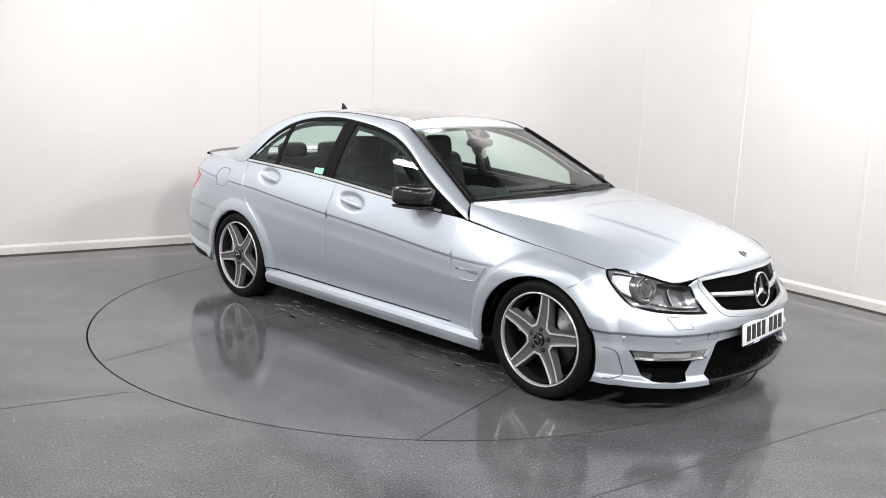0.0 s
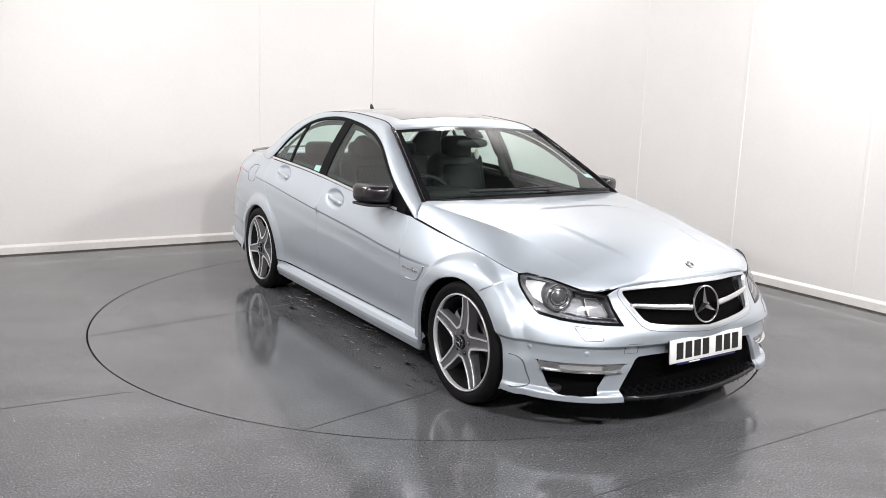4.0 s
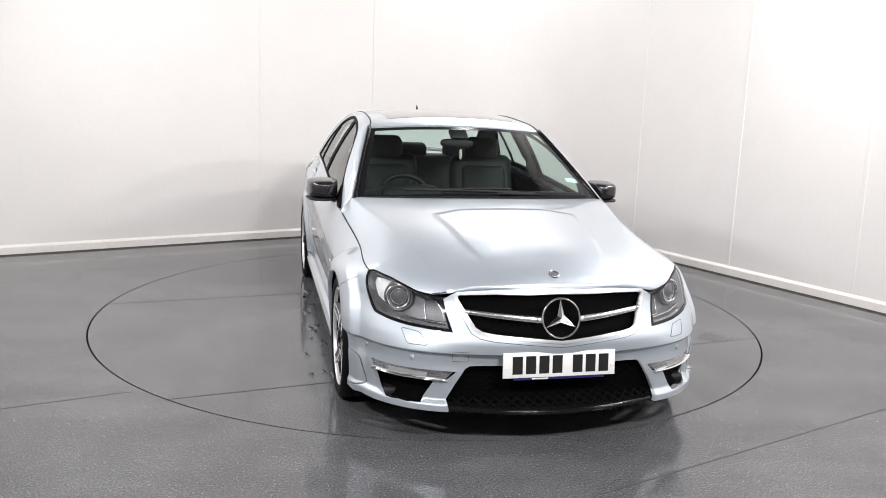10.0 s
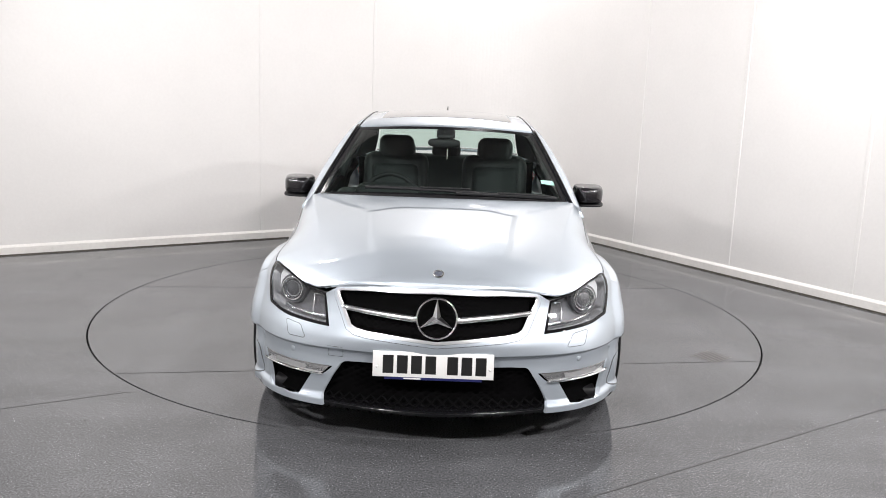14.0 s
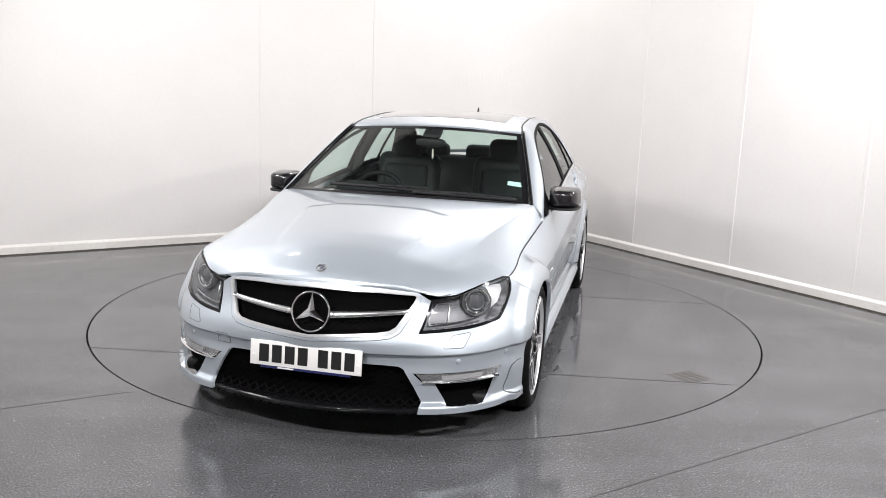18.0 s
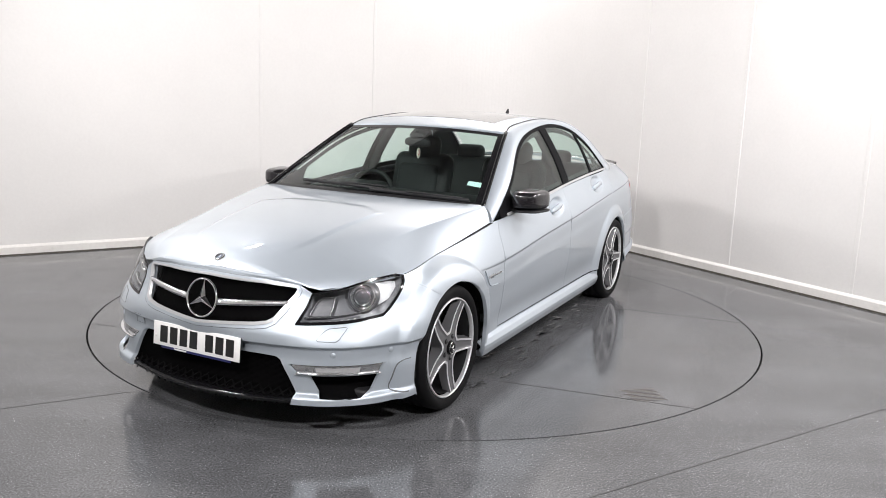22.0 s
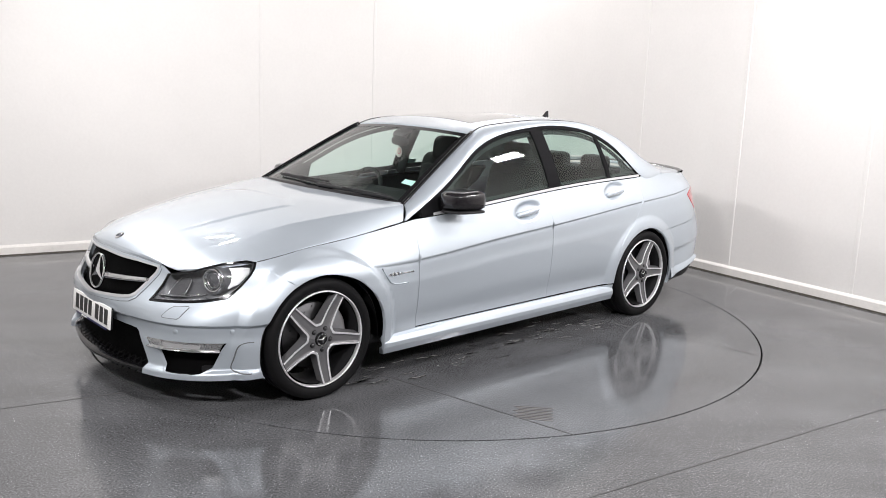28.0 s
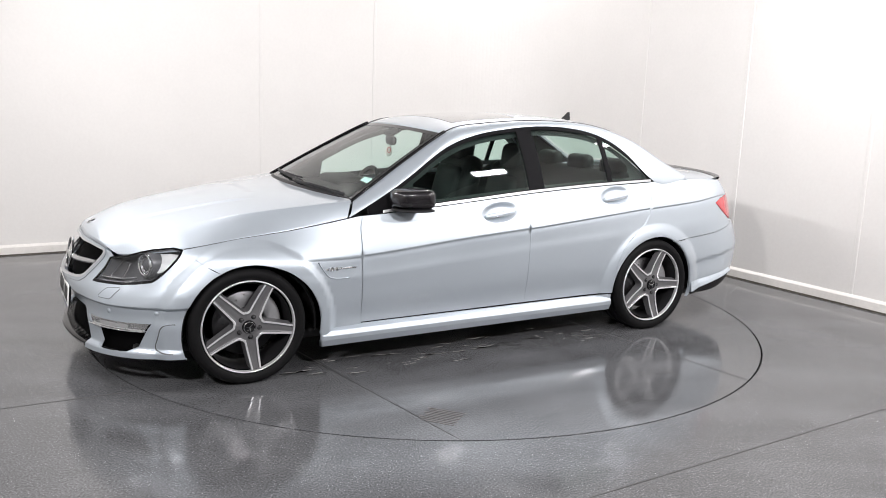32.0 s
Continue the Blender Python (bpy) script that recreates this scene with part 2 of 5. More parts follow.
# ------------------------------------------------------------------ the studio
def build_room():
    # outline of the white walls with a coved corner
    cove = 1.1
    a0, b0 = D_L * cove, D_R * cove
    line = [room_point(ROOM_A, 0)]
    for i in range(41):
        t = i / 40
        p = CORNER + a0 * (1 - t) ** 2 + b0 * t ** 2
        line.append(p)
    line.append(room_point(0, ROOM_B))
    out = (D_L + D_R).normalized() * -0.22

    def strip(name, pts, z0, z1, mat, depth):
        verts, faces = [], []
        for p in pts:
            for off, z in ((Vector(), z0), (Vector(), z1), (depth, z1), (depth, z0)):
                verts.append(p + off + Vector((0, 0, z)))
        for i in range(len(pts) - 1):
            for q in range(4):
                w = (q + 1) % 4
                faces.append((i * 4 + q, i * 4 + w, i * 4 + 4 + w, i * 4 + 4 + q))
        faces.append((0, 1, 2, 3))
        n = (len(pts) - 1) * 4
        faces.append((n + 3, n + 2, n + 1, n))
        me = mesh_of(name, verts, faces, mat, smooth=False)
        return me

    me = strip("wall_north", line, 0, CEIL, WALL, out)
    wall = part("wall_north", me)
    tagged(wall, "white painted panelled studio wall with coved corner", "wall", kind="structure")
    # skirting board, proud of the wall, with a sloped top edge
    skirt_line = []
    for i, p in enumerate(line):
        d = (line[min(i + 1, len(line) - 1)] - line[max(i - 1, 0)]).normalized()
        skirt_line.append((p, Vector((d.y, -d.x, 0))))
    prof = [(0.026, 0.0), (0.026, 0.072), (0.020, 0.079), (0.004, 0.092), (0.002, 0.093), (-0.01, 0.093)]
    verts, faces = [], []
    for p, nrm in skirt_line:
        s = 1 if nrm.dot(Vector((0, -5, 0)) - p) > 0 else -1
        for o, z in prof:
            verts.append(p + nrm * (s * o) + Vector((0, 0, z)))
    n = len(prof)
    for i in range(len(skirt_line) - 1):
        for q in range(n - 1):
            faces.append((i * n + q, i * n + q + 1, (i + 1) * n + q + 1, (i + 1) * n + q))
    sk = part("baseboard", mesh_of("baseboard", verts, faces, SKIRT, smooth=False))
    tagged(sk, "scuffed white painted skirting board along the studio wall", "skirting board", kind="structure")
    prof = [(0.032, 0.0), (0.031, 0.009), (0.024, 0.013)]
    verts, faces = [], []
    for p, nrm in skirt_line:
        s = 1 if nrm.dot(Vector((0, -5, 0)) - p) > 0 else -1
        for o, z in prof:
            verts.append(p + nrm * (s * o) + Vector((0, 0, z)))
    for i in range(len(skirt_line) - 1):
        for q in range(2):
            faces.append((i * 3 + q, i * 3 + q + 1, (i + 1) * 3 + q + 1, (i + 1) * 3 + q))
    part("grime_line", mesh_of("grime_line", verts, faces, GRIME, smooth=False), sk, "brown dirt along the foot of the skirting")
    # joint strips between the wall panels
    for which, at in (("L", 3.2), ("L", 1.95), ("R", 1.98), ("R", 3.18), ("R", 4.36), ("R", 5.7)):
        if which == "L":
            m = Matrix.Translation(room_point(at, 0, 0.093 + (CEIL - 0.1) / 2)) @ Matrix.Rotation(math.atan2(D_L.y, D_L.x), 4, "Z")
        else:
            m = Matrix.Translation(room_point(0, at, 0.093 + (CEIL - 0.1) / 2)) @ Matrix.Rotation(math.atan2(D_R.y, D_R.x), 4, "Z")
        st = part("panel_joint", (box_bm((0.030, 0.010, CEIL - 0.1), bevel=0.002, segs=1), WALL), wall)
        st.matrix_basis = m
    # grey walls behind the camera
    for nm, p0, p1 in (("wall_west", room_point(ROOM_A, 0), room_point(ROOM_A, ROOM_B)),
                       ("wall_south", room_point(ROOM_A, ROOM_B), room_point(0, ROOM_B))):
        d = (p1 - p0).normalized()
        outw = Vector((d.y, -d.x, 0))
        if outw.dot(Vector((0, -2, 0)) - p0) > 0:
            outw = -outw
        w = part(nm, strip(nm, [p0, p1], 0, CEIL, WALL_BACK, outw * 0.2))
        tagged(w, "plain off-white studio wall", "wall", kind="structure")
    # ceiling
    c = (room_point(0, 0, 0) + room_point(ROOM_A, ROOM_B, 0)) / 2
    ang = math.atan2(D_L.y, D_L.x)
    ce = part("ceiling", (box_bm((ROOM_A + 0.6, ROOM_B + 0.6, 0.15), (c.x, c.y, CEIL + 0.075), Matrix.Rotation(ang, 4, "Z")), CEILING))
    tagged(ce, "plain dark grey studio ceiling", "ceiling", kind="structure")
    # ground outside the turntable: a slab with a round hole
    R = 2.266
    n = 160
    verts, faces = [], []
    for i in range(n):
        a = 2 * math.pi * i / n
        verts.append((R * math.cos(a), R * math.sin(a), 0))
        verts.append((14 * math.cos(a), 14 * math.sin(a), 0))
        verts.append((R * math.cos(a), R * math.sin(a), -0.05))
    for i in range(n):
        j = (i + 1) % n
        faces.append((3 * i, 3 * i + 1, 3 * j + 1, 3 * j))
        faces.append((3 * i, 3 * j, 3 * j + 2, 3 * i + 2))
    g = part("floor", mesh_of("floor", verts, faces, FLOOR, smooth=False))
    tagged(g, "dark grey speckled resin studio floor, slightly glossy", "floor", kind="structure")
    pit = part("turntable_pit", lathe("turntable_pit", [(0.0, -0.05), (R + 0.02, -0.05)], GAP_BLACK, 96, "Z"))
    tagged(pit, "black ring gap round the turntable", "gap", kind="structure")
    return g


def floor_seam(parent, p0, p1, width=0.007, z=0.0012, mat=None):
    p0, p1 = Vector((*p0, 0)), Vector((*p1, 0))
    d = p1 - p0
    m = Matrix.Rotation(math.atan2(d.y, d.x), 4, "Z")
    s = part("floor_seam", (box_bm((d.length, width, 0.002), bevel=0.0005, segs=1), mat or SEAM), parent)
    s.matrix_basis = Matrix.Translation((p0 + p1) / 2 + Vector((0, 0, z - 0.0008))) @ m
    return s


def build_floods_and_fill():
    for at, aim_at, watts in FLOODS_AND_FILL:
        e = new("flood_and_fill_light")
        tagged(e, "unseen black rectangular flood and fill light hung from the ceiling, switched on", "flood light", group="flood lights")
        m = look(at, aim_at)
        e.matrix_basis = m
        part("housing", (box_bm((0.42, 0.20, 0.06), (0, 0, 0.045), bevel=0.012), BLACK_PLASTIC), e)
        part("lit_panel", (box_bm((0.36, 0.15, 0.006), (0, 0, 0.012), bevel=0.002), PANEL_GLOW), e)
        up_local = m.inverted() @ Vector((at[0], at[1], CEIL))
        part("hanger", tube("hanger", [Vector((0, 0, 0.07)), up_local], 0.012, BLACK_PLASTIC, 8), e)


ground = build_room()
build_floods_and_fill()
turntable = new("turntable")
tagged(turntable, "round dark grey resin turntable with thin seams and water marks", "turntable")
deck = part("deck", lathe("deck", [(0.0, 0.0), (2.255, 0.0), (2.255, -0.045)], TABLE, 160, "Z"), turntable)
deck.data.polygons.foreach_set("use_smooth", [False] * len(deck.data.polygons))

# seams and water marks on the turntable and the floor round it
floor_seam(turntable, (1.545, -1.655), (0.905, 2.073))
floor_seam(turntable, (-0.385, -2.222), (-1.0, 2.02), 0.005)
for k in range(9):
    u = k / 8
    a = Vector((0.864 + 0.115 * u, 1.654 + 0.098 * u))
    b = Vector((0.73 + 0.125 * u, 1.802 + 0.104 * u))
    mark = floor_seam(turntable, a.lerp(b, 0.06 * (k % 3)), a.lerp(b, 1 - 0.05 * (k % 2)), 0.009, 0.001, STAIN)
    mark.name = "water_mark"
for p0, p1 in (((-6.2, -4.24), (-1.50, -1.772)), ((0.2, -3.04), (5.6, 0.24))):
    s = floor_seam(ground, p0, p1, 0.006)

# small dark bits of dirt on the turntable and the floor
for k, (holder, x, y) in enumerate(((turntable, .465, -1.434), (turntable, 1.117, -.952), (turntable, 1.408, -.901), (turntable, -.714, 1.334), (turntable, .254, 1.334), (turntable, .90, 1.402),
                                    (ground, -.993, -2.391), (ground, 1.466, -2.561), (ground, -1.568, -2.152))):
    n = 7
    rim_pts = [(x + .0075 * (1 + .4 * math.sin(2 * i + k)) * math.cos(6.2832 * i / n), y + .005 * (1 + .4 * math.sin(3 * i + k)) * math.sin(6.2832 * i / n), .0002) for i in range(n)]
    part("dirt_speck", mesh_of("dirt_speck", rim_pts + [(x, y, .003)], [(i, (i + 1) % n, n) for i in range(n)], GAP_BLACK, smooth=False), holder)

# ------------------------------------------------------------------ the car: design lines
OFF = np.array([1.576, 0.089, 0.0])         # the front axle, from the turntable's axis
car = new("car")
tagged(car, "silver four-door saloon car with grey five-spoke wheels on a turntable", "car")


def natural(xs, ys, q):
    """Natural cubic spline through ys (n, k) at xs, taken at q."""
    xs, ys = np.asarray(xs, float), np.asarray(ys, float)
    n = len(xs)
    h = np.diff(xs)
    A = np.zeros((n, n))
    B = np.zeros_like(ys)
    A[0, 0] = A[-1, -1] = 1
    for i in range(1, n - 1):
        A[i, i - 1], A[i, i], A[i, i + 1] = h[i - 1], 2 * (h[i - 1] + h[i]), h[i]
        B[i] = 6 * ((ys[i + 1] - ys[i]) / h[i] - (ys[i] - ys[i - 1]) / h[i - 1])
    M = np.linalg.solve(A, B.reshape(n, -1)).reshape(ys.shape)
    q = np.asarray(q, float)
    j = np.clip(np.searchsorted(xs, q) - 1, 0, n - 2)
    a, b, hh = xs[j + 1] - q, q - xs[j], h[j]
    sh = (...,) + (None,) * (ys.ndim - 1)
    a, b, hh = a[sh], b[sh], hh[sh]
    return (M[j] * a ** 3 + M[j + 1] * b ** 3) / (6 * hh) + (ys[j] / hh - M[j] * hh / 6) * a + (ys[j + 1] / hh - M[j + 1] * hh / 6) * b


# six level lines of the lower body, from the middle of the nose round the side to the middle of the tail
L_BOTTOM = [(.800, 0, .165), (.790, .22, .165), (.745, .44, .165), (.675, .62, .164), (.535, .765, .162), (.36, .838, .16), (.10, .862, .16), (-.22, .862, .16), (-.62, .862, .16),
            (-1.15, .862, .163), (-1.73, .864, .168), (-2.30, .866, .172), (-2.77, .868, .18), (-3.18, .86, .20), (-3.48, .815, .215), (-3.67, .68, .23), (-3.76, .41, .24), (-3.78, 0, .24)]
L_SILL = [(.775, 0, .28), (.768, .22, .28), (.735, .44, .28), (.665, .62, .28), (.525, .770, .28), (.36, .845, .28), (.10, .872, .27), (-.22, .872, .27), (-.62, .868, .262),
          (-1.15, .868, .268), (-1.73, .870, .274), (-2.30, .874, .28), (-2.77, .880, .29), (-3.18, .868, .31), (-3.52, .838, .33), (-3.73, .70, .35), (-3.83, .42, .36), (-3.85, 0, .36)]
L_MID = [(.782, 0, .42), (.772, .22, .42), (.732, .44, .42), (.662, .63, .42), (.535, .768, .42), (.37, .848, .42), (.10, .886, .44), (-.22, .886, .44), (-.62, .882, .44),
         (-1.15, .884, .46), (-1.73, .886, .48), (-2.30, .888, .50), (-2.77, .894, .52), (-3.18, .88, .52), (-3.54, .842, .53), (-3.75, .71, .54), (-3.85, .42, .55), (-3.87, 0, .55)]
L_UPPER = [(.782, 0, .53), (.762, .22, .53), (.705, .43, .535), (.618, .60, .54), (.50, .742, .55), (.34, .838, .57), (.10, .886, .58), (-.22, .892, .56), (-.62, .892, .550),
           (-1.15, .893, .592), (-1.73, .893, .636), (-2.30, .892, .682), (-2.77, .892, .718), (-3.18, .876, .745), (-3.47, .825, .77), (-3.665, .69, .775), (-3.745, .40, .78), (-3.76, 0, .78)]
L_CREASE = [(.742, 0, .63), (.722, .22, .63), (.655, .43, .63), (.585, .580, .612), (.465, .733, .638), (.305, .820, .672), (.08, .866, .680), (-.22, .882, .655), (-.62, .892, .653),
            (-1.15, .895, .702), (-1.73, .894, .751), (-2.30, .889, .803), (-2.77, .880, .845), (-3.18, .855, .874), (-3.42, .808, .90), (-3.615, .69, .90), (-3.70, .40, .90), (-3.715, 0, .90)]
L_TOP = [(.700, 0, .712), (.685, .22, .709), (.632, .43, .688), (.588, .545, .668), (.458, .695, .702), (.308, .784, .726), (.04, .790, .762), (-.25, .791, .795), (-.655, .823, .866),
         (-1.15, .828, .902), (-1.73, .812, .952), (-2.30, .797, .985), (-2.77, .783, 1.003), (-3.14, .728, 1.005), (-3.40, .690, 1.000), (-3.60, .630, .985), (-3.66, .36, .985), (-3.67, 0, .985)]
LINES = np.array([L_BOTTOM, L_SILL, L_MID, L_UPPER, L_CREASE, L_TOP])
MIRROR = np.array([1.0, -1.0, 1.0])
chord = np.r_[0, np.cumsum(np.linalg.norm(np.diff(LINES[2, :, :2], axis=0), axis=1))]
U_KNOTS = np.r_[-chord[2:0:-1], chord, 2 * chord[-1] - chord[-2:-4:-1]]
LINES_X = np.concatenate([LINES[:, 2:0:-1] * MIRROR, LINES, LINES[:, -2:-4:-1] * MIRROR], axis=1)
U_END = chord[-1]
V_KNOTS = np.array([0.0, .11, .27, .39, .49, .60])
F_AXLE, R_AXLE, ARCH_Z = -.012, -2.783, .290


def bell(q, mid, wide):
    return np.exp(-((q - mid) / wide) ** 2)


def ease(q, a, b):
    t = np.clip((q - a) / (b - a), 0, 1)
    return t * t * (3 - 2 * t)


def shell(u, v):
    """The lower body: u metres round from the nose (left is positive), v up the side. Car frame."""
    u, v = np.broadcast_arrays(np.asarray(u, float), np.asarray(v, float))
    s = np.where(u < 0, -1.0, 1.0)
    q = np.abs(u)
    rows = natural(U_KNOTS, np.swapaxes(LINES_X, 0, 1), q)          # (..., 6, 3)
    P = [rows[..., k, :] for k in range(6)]
    T = []
    for k in range(6):
        a, b = max(k - 1, 0), min(k + 1, 5)
        T.append((P[b] - P[a]) / (V_KNOTS[b] - V_KNOTS[a]))
    j = np.clip(np.searchsorted(V_KNOTS, v, side="right") - 1, 0, 4)
    P, T = np.stack(P), np.stack(T)
    idx = np.indices(j.shape)
    p0, p1 = P[(j, *idx)], P[(j + 1, *idx)]
    t0, t1 = T[(j, *idx)], T[(j + 1, *idx)]
    h = V_KNOTS[j + 1] - V_KNOTS[j]
    t = ((v - V_KNOTS[j]) / h)[..., None]
    h = h[..., None]
    out = (2 * t ** 3 - 3 * t ** 2 + 1) * p0 + (t ** 3 - 2 * t ** 2 + t) * h * t0 + (3 * t ** 2 - 2 * t ** 3) * p1 + (t ** 3 - t ** 2) * h * t1
    x, y, z = out[..., 0].copy(), out[..., 1].copy(), out[..., 2].copy()
    # flared wheel arches
    for ax, push, reach, ledge in ((F_AXLE, .030, .476, .75), (R_AXLE, .021, .450, .25)):
        r = np.hypot(x - ax, z - ARCH_Z)
        ramp = ledge * ease(r, reach, reach - .045) + (1 - ledge) * ease(r, reach, .364)
        y = y + push * ramp * ease(np.abs(y), .6, .8)
    # crease along the doors, hollow beneath it
    side = ease(-x, .15, .6) * ease(-x, 3.72, 3.3)
    y = y - side * .010 * ease(v, .4885, .4805) * ease(v, .36, .46)
    # hollow towards the sills
    y = y - .012 * bell(v, .15, .06) * ease(-x, .35, .7) * ease(-x, 2.5, 2.2)
    # hollows behind the door handles
    for hx, hz in ((-1.545, .848), (-2.452, .920)):
        y = y - .027 * np.exp(-(((x - hx) / .112) ** 2 + ((z - hz + .12 * (x - hx)) / .049) ** 2) ** 3)
    # rear bumper: a fold along its side
    fold = .445 + .14 * (-x - 3.22)
    y = y - .007 * ease(z, fold + .014, fold - .018) * ease(z, fold - .15, fold - .03) * ease(-x, 3.10, 3.24) * ease(np.abs(y), .3, .6)
    # bumper: a shelf under the headlamps, a lip at the bottom
    nose = ease(x, .10, .40)
    push = nose * (.024 * ease(v, .279, .290) * ease(v, .44, .33) + .028 * ease(v, .060, .038) * ease(x, .22, .50) - .010 * bell(v, .235, .05))
    x = x + push * np.clip(1 - (np.abs(y) / .95) ** 3, 0.1, 1)
    y = y + push * (np.abs(y) / .85) ** 2 * .8
    return np.stack([x, y * s, z], -1)


# a dense table of the shell, to find u and v from side and front views
GU, GV = np.meshgrid(np.linspace(0, U_END, 620), np.linspace(0, .6, 100), indexing="ij")
GP = shell(GU, GV)


def find(pts, axes, lo, hi):
    """u and v of points given as two coordinates (axes) on the stretch lo < u < hi."""
    res = []
    ok = (GU >= lo) & (GU <= hi)
    uu, vv, pp = GU[ok], GV[ok], GP[ok][:, axes]
    for p in pts:
        p = np.asarray(p, float)
        sgn = 1.0
        if axes == [1, 2] and p[0] < 0:
            sgn, p = -1.0, p * [-1, 1]
        i = np.argmin(((pp - p) ** 2).sum(1))
        q = np.array([uu[i], vv[i]])
        for _ in range(6):
            e = 1e-4
            f0 = shell(q[0], q[1])[axes]
            J = np.stack([(shell(q[0] + e, q[1])[axes] - f0) / e, (shell(q[0], q[1] + e)[axes] - f0) / e], 1)
            d = np.linalg.lstsq(J, p - f0, rcond=1e-3)[0]
            q = np.clip(q + np.clip(d, -.03, .03), [lo, -.02], [hi, .62])
        res.append((sgn * q[0], q[1]))
    return res


U_CORNER = chord[5]


def by_side(pts):
    return find(pts, [0, 2], chord[4] - .05, chord[15])


def by_front(pts):
    return find(pts, [1, 2], 0.0, chord[5] + .02)


def dense(pts, step=.03, closed=False):
    """Puts points between, at most step apart."""
    pts = [np.asarray(p, float) for p in pts]
    if closed:
        pts = pts + [pts[0]]
    out = []
    for a, b in zip(pts, pts[1:]):
        n = max(1, int(np.ceil(np.linalg.norm(b - a) / step)))
        out += [a + (b - a) * i / n for i in range(n)]
    if not closed:
        out.append(pts[-1])
    return out


def curve(pts, step=.03):
    """A smooth line through points."""
    pts = np.asarray(pts, float)
    d = np.r_[0, np.cumsum(np.linalg.norm(np.diff(pts, axis=0), axis=1))]
    n = max(2, int(d[-1] / step) + 1)
    return list(natural(d, pts, np.linspace(0, d[-1], n)))


def front_arch(a0, a1, n=28):
    """The front wheel opening: wider behind the wheel."""
    pts = []
    for i in range(n + 1):
        a = a0 + (a1 - a0) * i / n
        r = .353 + .033 * float(ease(a, 100, 178))
        pts.append((F_AXLE + r * math.cos(math.radians(a)), ARCH_Z + r * math.sin(math.radians(a))))
    return pts


def circle_arc(cx, cz, r, a0, a1, n=28):
    return [(cx + r * math.cos(math.radians(a0 + (a1 - a0) * i / n)), cz + r * math.sin(math.radians(a0 + (a1 - a0) * i / n))) for i in range(n + 1)]


def inside(poly, q):
    """Which of the points q lie in the closed polygon."""
    poly, q = np.asarray(poly), np.asarray(q)
    x, y = q[:, 0], q[:, 1]
    hit = np.zeros(len(q), bool)
    for (x0, y0), (x1, y1) in zip(poly, np.roll(poly, -1, axis=0)):
        c = (y0 > y) != (y1 > y)
        hit ^= c & (x < (x1 - x0) * (y - y0) / (y1 - y0 + 1e-15) + x0)
    return hit


def edge_distance(poly, q):
    poly, q = np.asarray(poly, float), np.asarray(q, float)
    best = np.full(len(q), 1e9)
    for a, b in zip(poly, np.roll(poly, -1, axis=0)):
        ab = b - a
        t = np.clip(((q - a) @ ab) / max(ab @ ab, 1e-12), 0, 1)
        best = np.minimum(best, np.linalg.norm(q - (a + t[:, None] * ab), axis=1))
    return best


def shrink(poly, by):
    """Moves a closed polygon's edge inward by a few millimetres."""
    p = np.asarray(poly, float)
    area = 0.5 * np.sum(p[:, 0] * np.roll(p[:, 1], -1) - np.roll(p[:, 0], -1) * p[:, 1])
    a, b = p - np.roll(p, 1, axis=0), np.roll(p, -1, axis=0) - p
    na = np.stack([-a[:, 1], a[:, 0]], 1) / (np.linalg.norm(a, axis=1, keepdims=True) + 1e-12)
    nb = np.stack([-b[:, 1], b[:, 0]], 1) / (np.linalg.norm(b, axis=1, keepdims=True) + 1e-12)
    m = na + nb
    m /= np.maximum(np.sum(m * na, 1, keepdims=True), .5)
    return p + m * by * (1 if area > 0 else -1)


